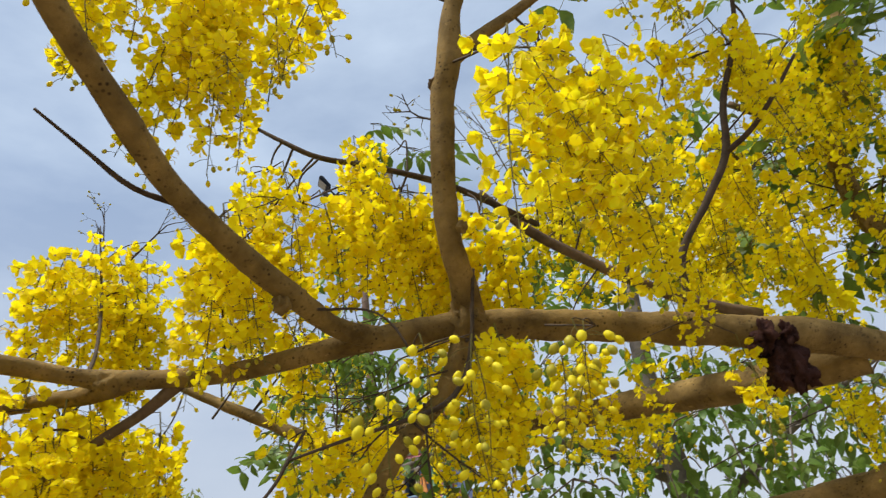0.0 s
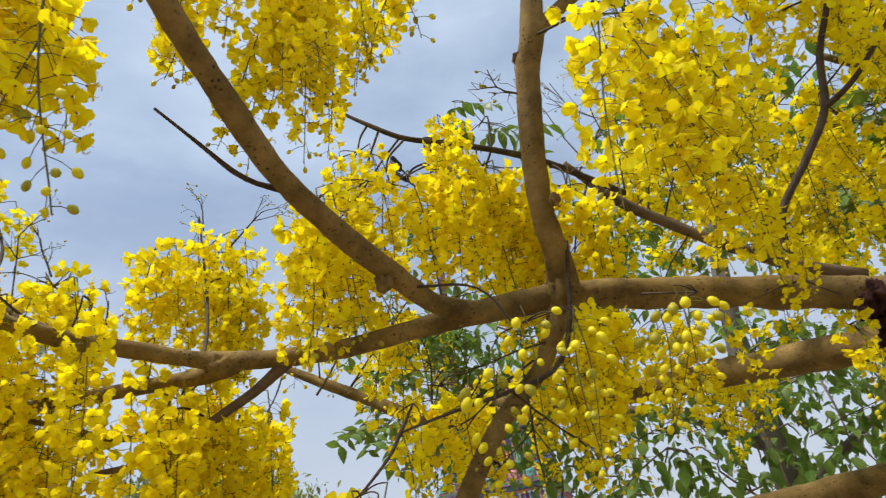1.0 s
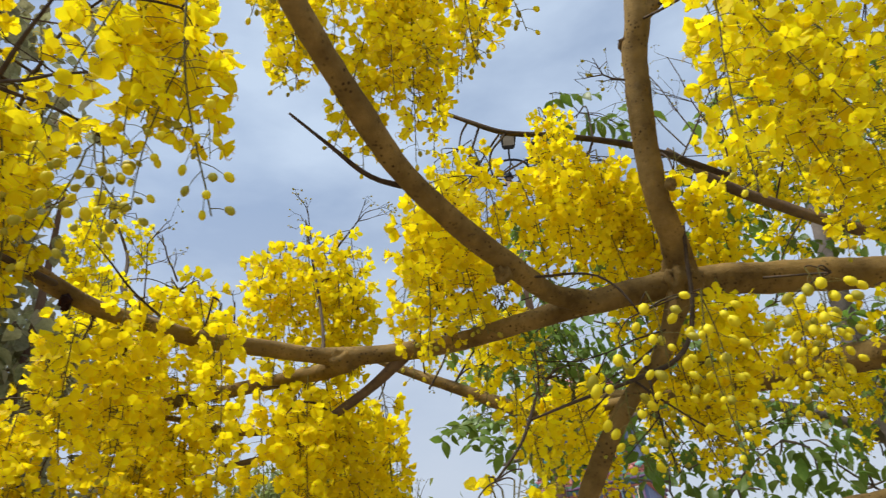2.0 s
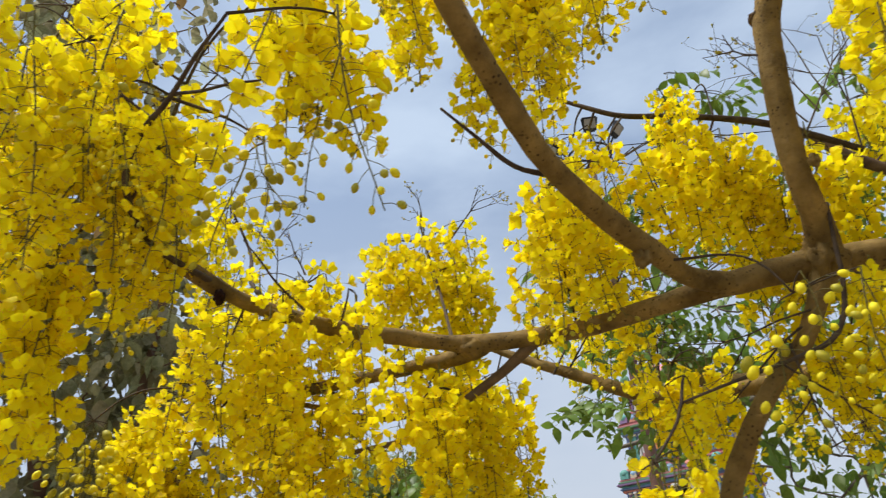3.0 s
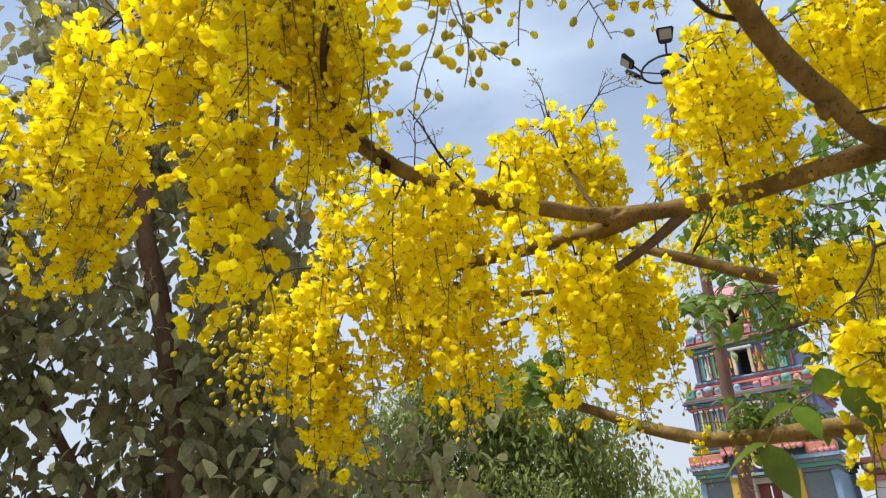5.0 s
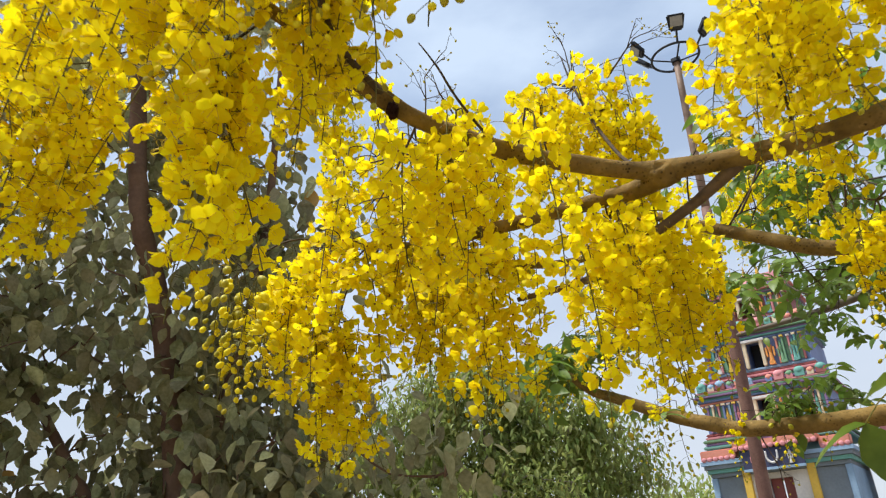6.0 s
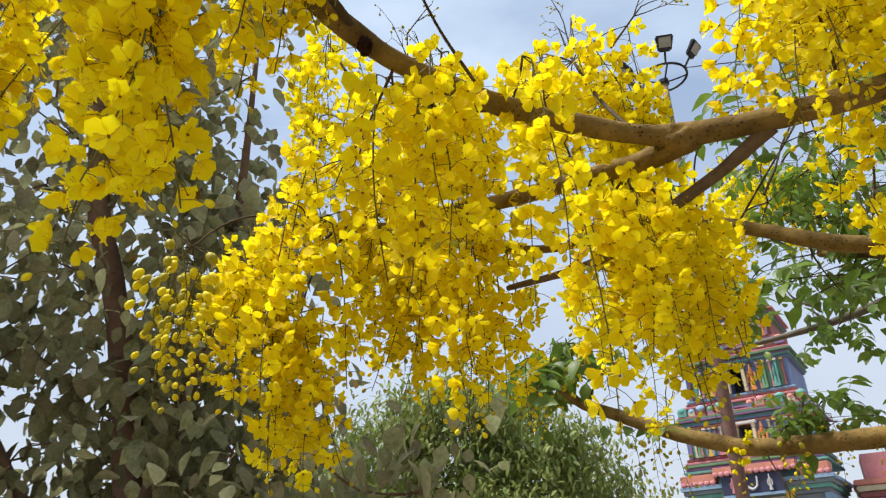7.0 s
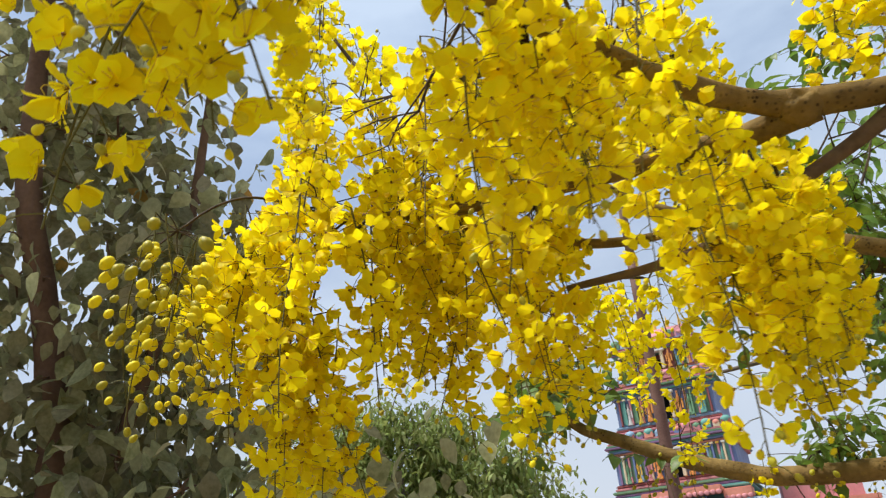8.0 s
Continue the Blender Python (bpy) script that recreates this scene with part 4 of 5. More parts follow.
sprig((-0.98, 1.86, 3.06), (-0.1, 0.0, 1.0), 0.14, 10, 2)
sprig((-0.86, 1.80, 2.96), (0.4, 0.1, 0.5), 0.16, 11, 2)
sprig((-1.22, 1.50, 2.80), (-0.3, 0.0, 0.7), 0.14, 12, 1)
sprig((-1.30, 1.47, 2.70), (0.2, -0.3, 0.7), 0.20, 13, 2)
sprig((-0.92, 1.34, 2.48), (0.0, -0.1, 1.0), 0.10, 14, 0)
sprig((-1.10, 1.10, 2.52), (-0.5, 0.3, -0.3), 0.20, 15, 0)
sprig((-1.32, 1.46, 2.70), (-0.8, 0.1, 0.2), 0.26, 16, 1)
sprig((-1.42, 1.59, 2.49), (-1.0, 0.1, 0.3), 0.30, 17, 2)
sprig((-1.10, 2.95, 2.17), (0.1, 0.0, 0.8), 0.18, 18, 1)
sprig((-0.80, 2.91, 2.08), (0.2, -0.1, -0.7), 0.18, 19, 1)
sprig((-1.40, 2.99, 2.31), (0.4, -0.2, 0.5), 0.20, 20, 1)
sprig((-0.60, 1.79, 2.43), (0.3, 0.2, 0.6), 0.22, 21, 0)
sprig((-0.36, 2.20, 2.42), (-0.1, 0.2, 0.7), 0.30, 22, 1)
sprig((0.10, 2.58, 2.50), (-0.2, 0.1, 0.7), 0.40, 23, 1)
sprig((0.80, 1.54, 2.84), (0.6, 0.0, 0.5), 0.25, 24, 1)
sprig((1.36, 2.04, 2.90), (-0.7, 0.0, 0.4), 0.30, 25, 1)
sprig((-0.82, 0.55, 2.58), (0.6, 0.0, -0.2), 0.18, 26, 0)

for i in range(4):
    sprig((0.03 - 0.03 * i, 1.44, 2.32 - 0.03 * i), (-1.0 + 0.5 * i, -0.3, -0.25 - 0.15 * i), 0.20, 60 + i, 1)
for i in range(7):
    sprig((0.30 + 0.05 * i, 2.15 + 0.02 * i, 3.20 + 0.04 * (i % 3)), (0.10 * (i - 3), 0.1, 0.9), 0.42, 70 + i, 2)
sprig((-0.68, 2.90, 2.83), (0.8, 0.1, 0.25), 0.45, 40, 1)
sprig((-0.60, 2.96, 2.64), (0.8, 0.1, -0.1), 0.40, 41, 1)
sprig((-0.83, 2.99, 2.62), (0.9, 0.1, 0.1), 0.45, 42, 1)
sprig((-0.47, 2.81, 2.95), (0.8, 0.1, 0.4), 0.40, 43, 1)
sprig((1.17, 2.79, 2.37), (0.8, 0.1, 0.2), 0.40, 44, 1)
sprig((0.90, 2.90, 2.29), (0.9, 0.1, 0.3), 0.50, 45, 1)
sprig((0.59, 2.53, 2.40), (0.7, 0.1, 0.5), 0.35, 46, 1)
sprig((-0.43, 2.64, 3.02), (0.9, 0, 0.05), 0.40, 47, 1)
sprig((-0.51, 2.85, 2.53), (0.8, 0, 0.3), 0.40, 48, 1)
sprig((-0.36, 2.35, 2.75), (0.7, 0.1, 0.4), 0.40, 49, 1)
sprig((0.03, 2.50, 2.23), (0.8, 0.1, 0.3), 0.40, 50, 1)

# ---- other trees ----
def leafy_tree(name, label, foot, stems, blobs, shape, leaf, mats, bark, seed, hang=0.6, odd=0.0, clump=26, ragged=0.0):
    """A tree with its stems and limbs, and a crown of single leaves gathered in uneven clumps with gaps."""
    rng = np.random.default_rng(seed)
    thing = tagged(holder(name, foot), label, "tree")
    for i, line in enumerate(stems):
        tubes("trunk" if i == 0 else "limb", [line], bark, thing, 14, 0.12, step=0.10)
    pile, lines = Pile(), []
    joints = [p for l in stems for p in spline(l, 0.1)[:, :3]]
    for (cx, cy, cz), (rx, ry, rz), count in blobs:
        clumps = max(3, count // clump)
        for k in range(clumps):
            d = rng.normal(0, 1, 3)
            d *= rng.uniform(0.45, 1.0) ** 0.5 / np.linalg.norm(d)
            d *= 1 + ragged * rng.normal()
            c = np.array([cx, cy, cz]) + d * np.array([rx, ry, rz])
            tight = rng.uniform(0.55, 1.1) if ragged else 1.0
            near = joints[int(np.argmin(np.linalg.norm(np.array(joints) - c, axis=1)))]
            joints.append(c)
            mid = (near + c) / 2 + rng.normal(0, 0.15, 3) * np.linalg.norm(c - near)
            lines.append([(*near, 0.006), (*mid, 0.005), (*c, 0.0035)])
            for j in range(count // clumps):
                at = c + rng.normal(0, 1, 3) * np.array([0.16, 0.16, 0.20]) * (leaf / 0.1) * tight
                way = rng.normal(0, 1, 3) + np.array([0, 0, -hang * 1.6])
                put_leaf(pile, shape, at, way, leaf * rng.uniform(0.55, 1.3), rng, 1 if rng.random() < odd else 0)
    tagged(tubes("brushwood", lines, bark, thing, 5, 0.0, step=0.25), kind="stuff")
    crown = attach(new("crown", pile.mesh("crown", mats)), thing)
    tagged(crown, kind="stuff")
    return thing


leafy_tree("broadleaf_tree", "dusty grey-green broadleaf tree with brown stems behind the blossom", (-3.55, 2.8, 0),
           [[(-3.55, 2.8, -0.05, 0.10), (-3.53, 2.75, 1.2, 0.08), (-3.50, 2.58, 2.4, 0.065), (-3.46, 2.34, 3.1, 0.055), (-3.42, 2.15, 3.5, 0.05), (-3.45, 2.05, 4.6, 0.035), (-3.45, 2.05, 5.8, 0.015)],
            [(-3.52, 2.65, 1.9, 0.04), (-3.2, 2.65, 2.6, 0.032), (-2.95, 2.6, 3.4, 0.024), (-2.8, 2.5, 4.3, 0.012)],
            [(-3.53, 2.72, 1.4, 0.04), (-4.1, 2.4, 2.3, 0.03), (-4.6, 2.0, 3.4, 0.016)],
            [(-3.54, 2.78, 1.0, 0.032), (-3.1, 2.7, 1.5, 0.024), (-2.6, 2.7, 1.8, 0.010)]],
           [((-3.6, 2.75, 1.9), (0.9, 0.5, 1.0), 2800), ((-3.7, 2.6, 3.4), (0.8, 0.5, 1.0), 2000), ((-3.0, 2.6, 2.9), (0.35, 0.4, 1.0), 600), ((-3.6, 2.2, 5.0), (1.0, 0.7, 1.0), 1600),
            ((-2.85, 2.75, 1.7), (0.5, 0.4, 0.5), 850), ((-2.25, 2.73, 2.09), (0.30, 0.25, 0.14), 110), ((-4.7, 1.8, 2.7), (0.8, 0.6, 1.6), 4600), ((-4.1, 2.75, 1.75), (0.7, 0.4, 0.5), 1100)],
           BROAD_LEAF, 0.100, [DUSTY_LEAF, DRY_LEAF], RED_BARK, 21, 0.75, 0.006, clump=20, ragged=0.12)
leafy_tree("round_tree", "dense green tree with drooping narrow leaves, standing in the open", (-6.2, 11.6, 0),
           [[(-6.2, 11.6, -0.05, 0.16), (-6.2, 11.6, 1.2, 0.13), (-6.1, 11.5, 2.4, 0.09), (-6.1, 11.4, 3.8, 0.04)],
            [(-6.2, 11.6, 1.2, 0.08), (-5.2, 11.6, 2.1, 0.05), (-4.6, 11.6, 2.8, 0.03)],
            [(-6.2, 11.6, 1.3, 0.08), (-7.1, 11.2, 2.2, 0.05), (-7.7, 10.9, 3.0, 0.03)]],
           [((-6.2, 11.6, 3.75), (1.2, 0.9, 1.15), 6000), ((-5.2, 12.1, 3.65), (1.0, 0.8, 1.0), 4200), ((-7.4, 11.1, 3.6), (1.1, 0.9, 1.0), 4200), ((-4.4, 12.6, 3.1), (0.8, 0.8, 0.9), 2800),
            ((-8.3, 10.8, 2.9), (1.0, 1.0, 1.2), 3600), ((-6.0, 11.3, 2.2), (1.8, 1.2, 1.0), 4800), ((-4.0, 12.5, 1.9), (0.6, 0.6, 0.6), 1400), ((-6.7, 11.3, 4.45), (0.8, 0.6, 0.5), 1300),
            ((-5.5, 11.9, 4.4), (0.7, 0.6, 0.45), 1100), ((-3.6, 12.8, 2.7), (0.35, 0.35, 0.25), 150)],
           LONG_LEAF, 0.130, [TREE_LEAF], GREY_BARK, 22, 0.55, clump=34, ragged=0.12)
leafy_tree("slender_tree", "slender grey-barked tree with sparse oval green leaves", (1.15, 4.3, 0),
           [[(1.15, 4.3, -0.05, 0.10), (1.12, 4.2, 1.2, 0.085), (1.08, 4.05, 2.4, 0.075), (1.05, 4.0, 3.0, 0.06), (1.2, 4.0, 4.2, 0.03)],
            [(1.08, 4.05, 2.45, 0.035), (0.6, 4.0, 2.72, 0.030), (0.0, 3.92, 2.80, 0.024), (-0.45, 3.92, 2.72, 0.018), (-0.9, 3.95, 2.68, 0.008)],
            [(1.1, 4.1, 2.2, 0.03), (1.7, 3.9, 2.6, 0.02), (2.3, 3.7, 2.9, 0.01)]],
           [((1.9, 3.8, 2.6), (0.8, 0.5, 0.5), 819), ((1.3, 3.5, 2.4), (0.7, 0.4, 0.45), 546), ((0.7, 3.8, 2.2), (0.6, 0.4, 0.3), 182), ((0.2, 3.8, 3.1), (0.6, 0.5, 0.5), 182), ((1.3, 4.0, 3.9), (0.9, 0.7, 0.7), 364), ((-0.1, 3.6, 3.0), (0.6, 0.5, 0.7), 637), ((0.3, 3.5, 2.5), (0.6, 0.4, 0.4), 317), ((1.2, 3.6, 2.1), (0.5, 0.3, 0.3), 145)],
           LEAF_SHAPE, 0.075, [LEAF], GREY_BARK, 23, 0.5)
leafy_tree("far_tree", "far green tree with an uneven crown", (-9.5, 24.0, 0),
           [[(-9.5, 24.0, -0.05, 0.25), (-9.4, 24.0, 2.0, 0.18), (-9.5, 24.0, 4.5, 0.08)]],
           [((-9.5, 24, 4.0), (2.2, 1.8, 2.0), 3600)], LONG_LEAF, 0.26, [TREE_LEAF], GREY_BARK, 24, 0.7)
leafy_tree("far_tree", "small far green tree beside the temple", (-9.0, 40.0, 0),
           [[(-9.0, 40.0, -0.05, 0.25), (-9.0, 40.0, 2.0, 0.18), (-9.0, 40.0, 3.5, 0.08)]],
           [((-9.0, 40, 3.0), (2.4, 1.8, 1.4), 2500)], LONG_LEAF, 0.34, [TREE_LEAF], GREY_BARK, 25, 0.7)


# ---- lamp mast ----
MX, MY = -1.87, 14.2
mast = tagged(holder("lamp_mast", (MX, MY, 0)), "tall rusty lamp mast with a ring of four floodlights", "street lamp")
tubes("pole", [[(MX - 0.30, MY, -0.05, 0.13), (MX - 0.20, MY, 4.0, 0.115), (MX - 0.10, MY, 8.0, 0.10)]], POLE, mast, 14, 0.0, step=1.0)
tubes("upper_pole", [[(MX - 0.10, MY, 7.98, 0.088), (MX - 0.05, MY, 10.0, 0.08), (MX, MY, 11.72, 0.07)]], POLE_TOP, mast, 14, 0.0, step=1.0)
ring = [(MX + 0.52 * math.cos(a), MY + 0.52 * math.sin(a), 11.81, 0.028) for a in np.linspace(0, 2 * math.pi, 25)]
tubes("ring", [ring], IRON, mast, 8, step=0.1)
for a in (0.3, 1.9, 3.5, 5.1):
    tubes("spoke", [[(MX, MY, 11.68, 0.02), (MX + 0.26 * math.cos(a), MY + 0.26 * math.sin(a), 11.74, 0.02), (MX + 0.52 * math.cos(a), MY + 0.52 * math.sin(a), 11.81, 0.02)]], IRON, mast, 6, step=0.2)
boxed("hub", IRON, mast, MX - 0.10, MY - 0.10, 11.64, MX + 0.10, MY + 0.10, 11.76, bevel=0.02)
for a in (-1.25, 3.5, 2.75, -0.25):
    d = Vector((math.cos(a), math.sin(a), 0))
    base = Vector((MX, MY, 11.81)) + d * 0.52
    tip = base + d * 0.16 + Vector((0, 0, 0.22))
    arm = tubes("lamp_arm", [[(*base, 0.025), (*((base + tip) / 2), 0.025), (*tip, 0.025)]], IRON, mast, 6, step=0.1)
    bm = bmesh.new()
    bmesh.ops.create_cube(bm, size=1, matrix=Matrix.Diagonal((0.36, 0.40, 0.12, 1)))
    for v in bm.verts:
        if v.co.x < 0:
            v.co.y *= 0.72
            v.co.z *= 0.7
    bmesh.ops.bevel(bm, geom=bm.edges[:], offset=0.03, segments=2, affect="EDGES")
    m = Matrix.Translation(tip + d * 0.10 + Vector((0, 0, 0.12))) @ Euler((0, radians(-48), a)).to_matrix().to_4x4()
    bmesh.ops.transform(bm, matrix=m, verts=bm.verts)
    head = part("floodlight", bm, IRON, mast, "dark metal floodlight head")
    bm = bmesh.new()
    bmesh.ops.create_cube(bm, size=1, matrix=m @ Matrix.Translation((0.03, 0, -0.062)) @ Matrix.Diagonal((0.22, 0.26, 0.012, 1)))
    glass = part("lamp_glass", bm, LENS, None)
    glass.parent = head
wire = tagged(holder("overhead_wire", (MX, MY, 11.9)), "thin sagging black wire running from the lamp mast", "cable")
tubes("cable", [[(MX + 0.5, MY, 11.9, 0.012), (3.0, 15.0, 11.2, 0.012), (8.0, 17.0, 11.0, 0.012), (14.0, 19.5, 11.8, 0.012)]], IRON, wire, 5, step=0.5)

# ---- temple gate tower ----
TX, TY = -3.17, 30.15
TOWER_TURN = radians(-6)
tower = tagged(holder("temple_tower", (TX, TY, 0)), "many-coloured stepped temple gate tower with painted mouldings and niches", "temple")
tower.rotation_euler.z = TOWER_TURN
CYCLE = [PINK, TURQUOISE, CREAM, MAROON, PURPLE, CORAL, SKY_BLUE, GREEN, BLUE, PINK]


def band(z0, z1, half, out_y, mat, name="moulding"):
    """A moulding course right round a tier, with a rounded nose."""
    bm = bmesh.new()
    box(bm, TX - half, TY - out_y, z0, TX + half, TY + 4.2 + out_y * 0.5, z1)
    bmesh.ops.bevel(bm, geom=[e for e in bm.edges if abs(e.verts[0].co.z - e.verts[1].co.z) < 1e-4], offset=min(0.05, (z1 - z0) * 0.3), segments=2, affect="EDGES")
    part(name, bm, mat, tower)


def figure(x, y, z, h, mat):
    """A plain niche ornament: a slender waisted post on a plinth, with a knob and two side scrolls."""
    bm = bmesh.new()
    box(bm, x - 0.10 * h, y - 0.08 * h, z, x + 0.10 * h, y + 0.08 * h, z + 0.12 * h)
    for z0, z1, r0, r1 in ((0.12, 0.45, 0.085, 0.055), (0.45, 0.72, 0.055, 0.10), (0.72, 1.0, 0.06, 0.02)):
        bmesh.ops.create_cone(bm, cap_ends=True, segments=8, radius1=r0 * h, radius2=r1 * h, depth=(z1 - z0) * h, matrix=Matrix.Translation((x, y, z + h * (z0 + z1) / 2)))
    for side in (-1, 1):
        box(bm, x + side * 0.13 * h - 0.03 * h, y - 0.04 * h, z + 0.30 * h, x + side * 0.13 * h + 0.03 * h, y + 0.04 * h, z + 0.66 * h)
    part("ornament", bm, mat, tower)


def pavilion(x, y, z, w, h, mat, top):
    """A small domed shrine on a ledge: a block with a rounded roof and a finial."""
    bm = bmesh.new()
    box(bm, x - w / 2, y - w * 0.35, z, x + w / 2, y + w * 0.35, z + h * 0.55)
    ob = part("pavilion", bm, mat, tower)
    bm = bmesh.new()
    bmesh.ops.create_uvsphere(bm, u_segments=10, v_segments=6, radius=1, matrix=Matrix.Translation((x, y, z + h * 0.55)) @ Matrix.Diagonal((w * 0.6, w * 0.45, h * 0.42, 1)))
    dome = part("dome", bm, top, None, smooth=True)
    dome.parent = ob


def tier(z0, z1, half, face, seed, door=0.27):
    """One storey: a wall with a real opening backed by a black shade panel, mouldings above and below, pilasters,
    niches and ornaments.
    """
    rng = random.Random(seed)
    h = z1 - z0
    y0 = TY - face
    foot, head = z0 + 0.26 * h, z0 + 0.74 * h
    for i in range(5):
        k = (0.22, 0.14, 0.20, 0.10, 0.06)[i]
        band(z0 + 0.052 * h * i, z0 + 0.052 * h * (i + 1) - 0.012, half + k, face + k, CYCLE[(seed + i * 3) % 10])
    # Dark wall paints; the shade between pilasters is partly put into these colours.
    wall = rng.choice([PURPLE, BLUE, MAROON, NAVY])
    for s in (-1, 1):
        xs = sorted((TX + s * door, TX + s * (half - 0.05)))
        boxed("wall", wall, tower, xs[0], y0, foot, xs[1], y0 + 4.2, head)
        xs = sorted((TX + s * (door - 0.01), TX + s * (door + 0.13)))
        boxed("door_jamb", CREAM, tower, xs[0], y0 - 0.16, foot, xs[1], y0 + 0.05, head - 0.05, bevel=0.02)
        figure(TX + s * (door + 0.34), y0 - 0.14, foot, (head - foot) * 0.95, ORANGE)
    boxed("lintel", WHITE, tower, TX - door - 0.2, y0 - 0.2, head - 0.09, TX + door + 0.2, y0 + 0.1, head + 0.02, bevel=0.02)
    # Panel across the opening; the shade inside is put into its colour.
    boxed("dark_passage", SHADE_BLACK, tower, TX - door, y0 + 0.9, foot, TX + door, y0 + 1.0, head)
    n = int((half - door - 0.5) / 0.21)
    for s in (-1, 1):
        for i in range(n):
            x = TX + s * (door + 0.62 + i * (half - door - 0.62) / n)
            mat = CYCLE[(seed + i * 2 + 1) % 10]
            boxed("pilaster", mat, tower, x - 0.04, y0 - 0.10 - 0.06 * (i % 2), foot, x + 0.04, y0 + 0.02, head - 0.10, bevel=0.012)
            boxed("capital", (CREAM, YELLOW, WHITE)[i % 3], tower, x - 0.065, y0 - 0.13 - 0.06 * (i % 2), head - 0.10, x + 0.065, y0 + 0.02, head - 0.03)
            if i < n - 1:
                xm = x + s * (half - door - 0.62) / n / 2
                if i % 2 == 0:
                    figure(xm, y0 - 0.08, foot, (head - foot) * 0.8, rng.choice([TURQUOISE, CORAL, YELLOW, GREEN, PINK, WHITE, ORANGE]))
                else:
                    boxed("niche", rng.choice([GREEN, TURQUOISE, MAROON]), tower, xm - 0.06, y0 - 0.035, foot + 0.05, xm + 0.06, y0 + 0.02, head - 0.12, bevel=0.01)
    for i in range(6):
        k = (0.08, 0.15, 0.10, 0.24, 0.18, 0.12)[i]
        band(head + 0.038 * h * i, head + 0.038 * h * (i + 1) - 0.012, half + k, face + k, CYCLE[(seed + 4 + i * 3) % 10])
    m = max(4, int(half / 0.36))
    for i in range(2 * m + 1):
        x = TX - half + 0.12 + (2 * half - 0.24) * i / (2 * m)
        if abs(x - TX) > door + 0.05:
            pavilion(x, y0 - 0.02, z1 - 0.035 * h, 0.24 if i % 2 else 0.34, 0.30 if i % 2 else 0.40, CYCLE[(seed + i) % 10], rng.choice([TURQUOISE, PINK, CORAL, SKY_BLUE, GREEN]))


# gateway storey
GY = TY - 0.55
for s in (-1, 1):
    xs = sorted((TX + s * 1.25, TX + s * 2.2))
    boxed("gate_wall", SLATE, tower, xs[0], GY, 0.0, xs[1], GY + 5.0, 3.95)
    xs = sorted((TX + s * 0.42, TX + s * 0.98))
    boxed("white_panel", WHITE, tower, xs[0], GY - 0.02, 0.0, xs[1], GY + 0.3, 3.95)
    xs = sorted((TX + s * 0.98, TX + s * 1.25))
    boxed("yellow_pilaster", YELLOW, tower, xs[0], GY - 0.18, 0.0, xs[1], GY + 0.3, 4.42, bevel=0.02)
    xs = sorted((TX + s * 2.2, TX + s * 2.42))
    boxed("corner_pier", SKY_BLUE, tower, xs[0], GY - 0.1, 0.0, xs[1], GY + 5.0, 3.95, bevel=0.02)
    xs = sorted((TX + s * 0.03, TX + s * 0.42))
    boxed("door_leaf", MAROON, tower, xs[0], GY + 0.4, 0.0, xs[1], GY + 0.5, 3.75, bevel=0.02)
boxed("door_head", WHITE, tower, TX - 0.42, GY + 0.05, 3.75, TX + 0.42, GY + 0.6, 3.95)
for i, (k, mat) in enumerate(((0.05, SLATE), (0.14, TURQUOISE), (0.22, SLATE), (0.30, SKY_BLUE))):
    bm = bmesh.new()
    box(bm, TX - 2.35 - k, GY - 0.05 - k, 3.96 + i * 0.15, TX + 2.35 + k, GY + 5.0 + k, 4.10 + i * 0.15)
    part("cornice_course", bm, mat, tower)
boxed("sign_board", NAVY, tower, TX - 1.05, GY - 0.55, 4.10, TX + 1.05, GY - 0.48, 4.75, label="dark sign board with white emblem")
boxed("sign_ledge", SKY_BLUE, tower, TX - 1.05, GY - 0.62, 4.00, TX + 1.05, GY - 0.44, 4.09)
tubes("white_emblem", [[(TX - 0.20, GY - 0.57, 4.66, 0.035), (TX - 0.17, GY - 0.57, 4.36, 0.04), (TX, GY - 0.57, 4.24, 0.045), (TX + 0.17, GY - 0.57, 4.36, 0.04), (TX + 0.20, GY - 0.57, 4.66, 0.035)]], WHITE, tower, 6, step=0.05)
figure(TX + 0.62, GY - 0.60, 4.15, 0.55, WHITE)
figure(TX - 0.66, GY - 0.60, 4.15, 0.55, PINK)


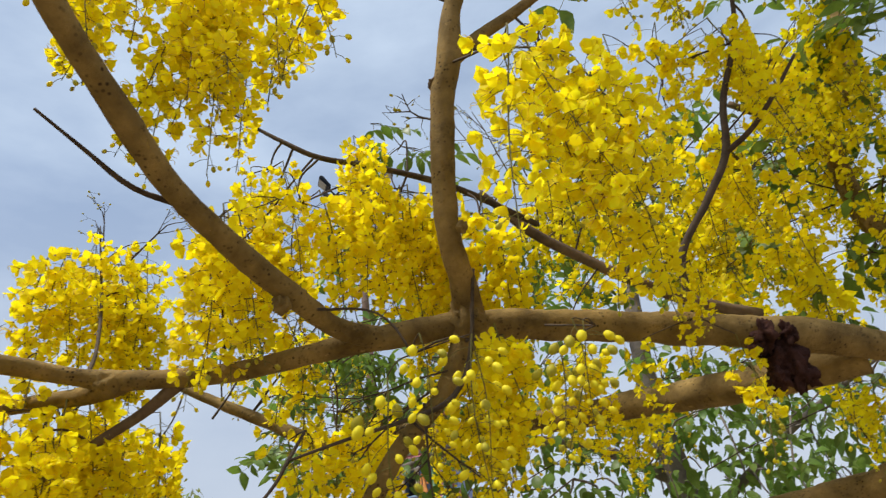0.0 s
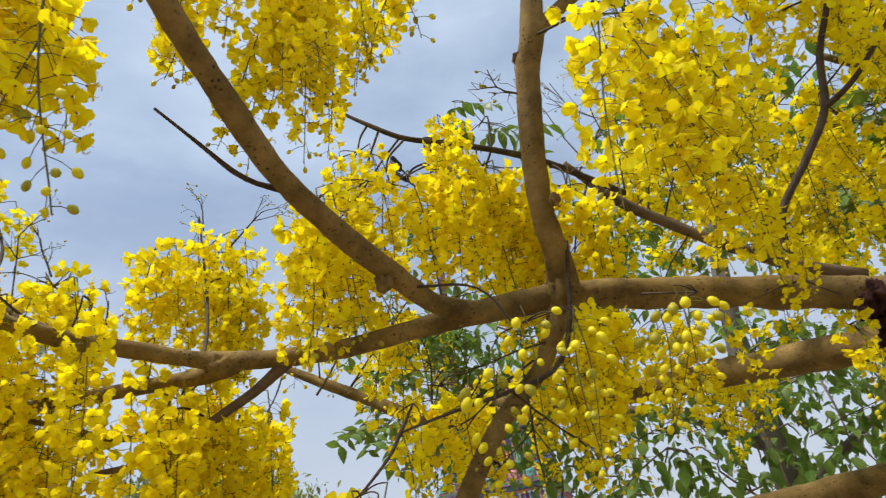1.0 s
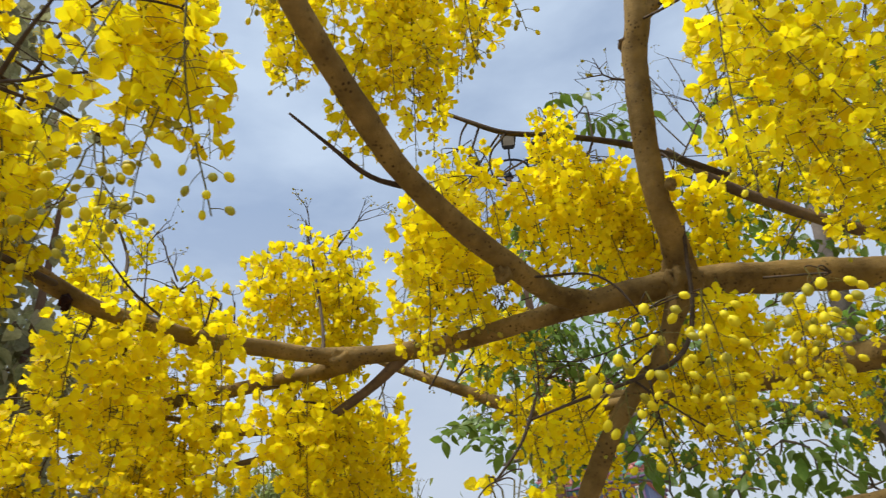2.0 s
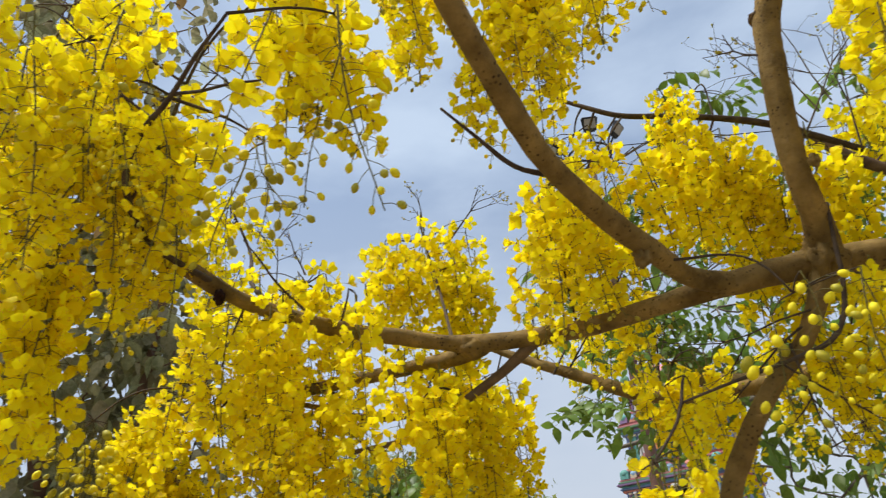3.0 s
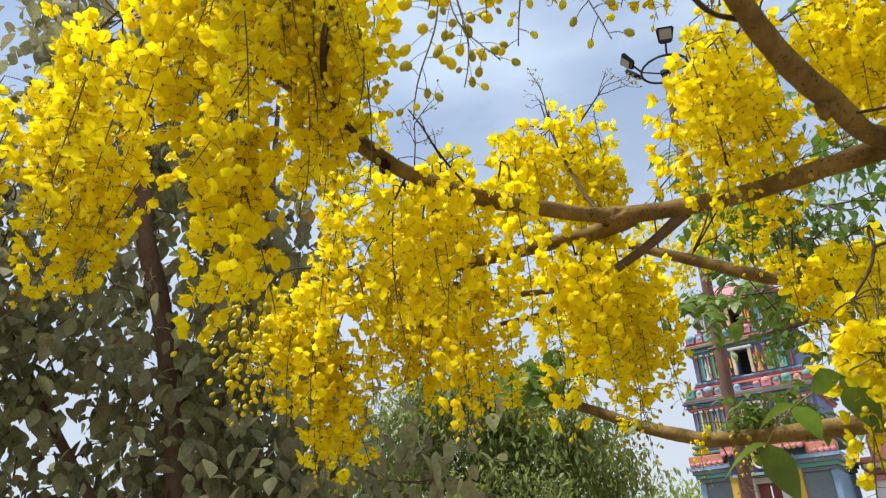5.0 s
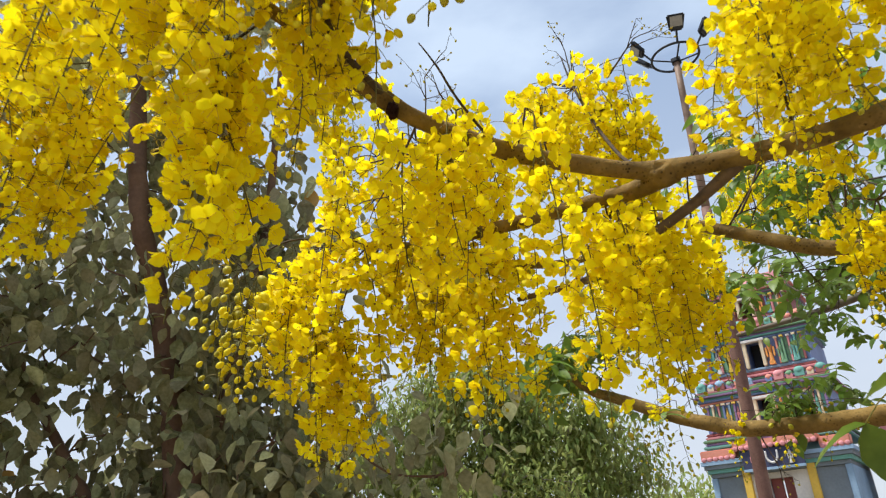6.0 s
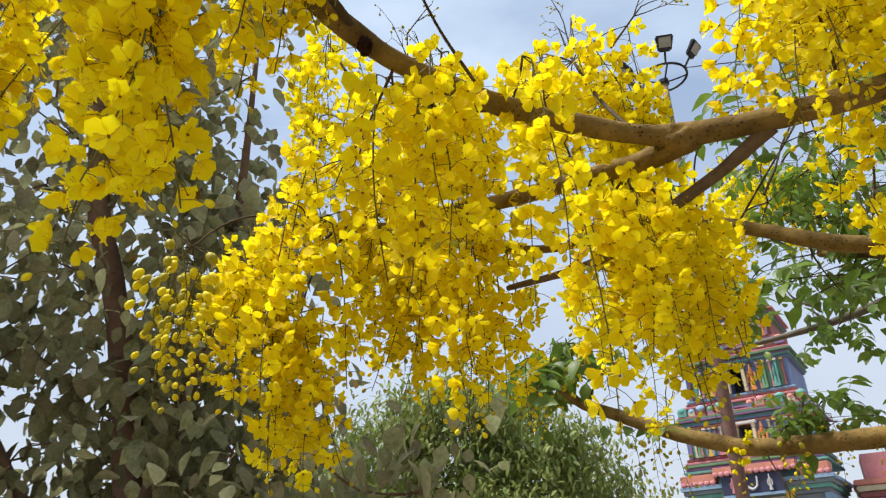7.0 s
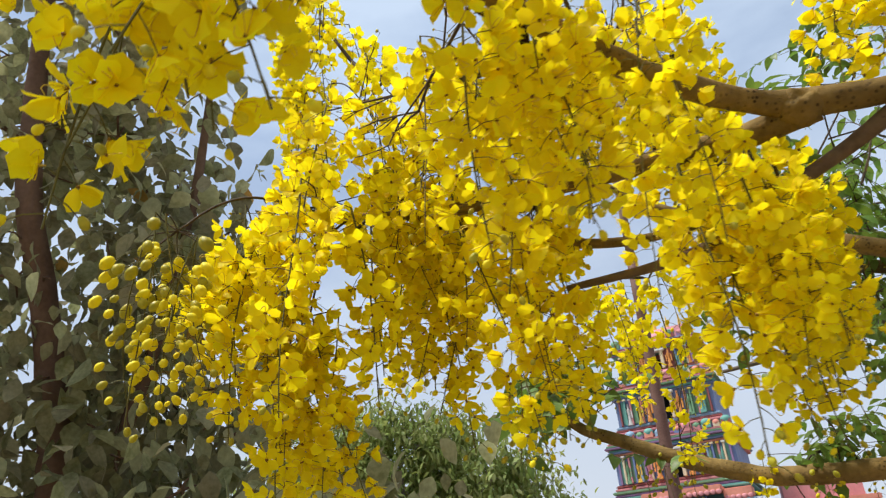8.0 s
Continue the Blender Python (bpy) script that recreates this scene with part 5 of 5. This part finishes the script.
def awning(x0, x1, z0, z1, out_y):
    """A painted ledge with a scalloped lower edge."""
    boxed("awning", CORAL, tower, x0, GY - out_y, z0, x1, GY + 0.3, z1, bevel=0.03)
    n = max(2, int((x1 - x0) / 0.2))
    for i in range(n):
        bm = bmesh.new()
        bmesh.ops.create_uvsphere(bm, u_segments=8, v_segments=5, radius=1, matrix=Matrix.Translation((x0 + (i + 0.5) * (x1 - x0) / n, GY - out_y, z0)) @ Matrix.Diagonal(((x1 - x0) / n * 0.5, 0.03, 0.09, 1)))
        part("scallop", bm, PINK, tower, smooth=True)


awning(TX - 2.6, TX - 1.3, 4.62, 4.95, 0.35)
awning(TX - 1.3, TX + 1.6, 4.85, 5.10, 0.62)
awning(TX + 1.6, TX + 2.6, 4.62, 4.95, 0.35)
tier(5.05, 7.35, 2.35, 0.15, 1)
tier(7.35, 9.65, 2.02, -0.25, 4)
tier(9.65, 11.4, 1.70, -0.65, 7, door=0.22)
bm = bmesh.new()
bmesh.ops.create_cone(bm, cap_ends=True, segments=20, radius1=0.80, radius2=0.80, depth=2.6, matrix=Matrix.Translation((TX, TY + 2.0, 11.45)) @ Euler((0, radians(90), 0)).to_matrix().to_4x4())
part("barrel_roof", bm, PINK, tower, smooth=True)
for i in range(5):
    bm = bmesh.new()
    bmesh.ops.create_cone(bm, cap_ends=True, segments=8, radius1=0.10, radius2=0.01, depth=0.6, matrix=Matrix.Translation((TX - 1.1 + 0.55 * i, TY + 2.0, 12.5)))
    part("finial", bm, YELLOW, tower)

# ---- shrine beside the gate ----
side = tagged(holder("temple_shrine", (1.4, 33.0, 0)), "smaller painted temple shrine beside the gate tower", "temple")
boxed("wall", WHITE, side, 0.2, 32.0, 0.0, 3.4, 35.0, 3.6)
for i, mat in enumerate((PINK, MAROON, CREAM, CORAL)):
    boxed("moulding", mat, side, 0.1 - 0.05 * i, 31.9 - 0.05 * i, 3.6 + 0.22 * i, 3.5 + 0.05 * i, 35.1, 3.80 + 0.22 * i, bevel=0.03)
boxed("upper_wall", PINK, side, 0.4, 32.2, 4.5, 3.2, 34.8, 5.4)
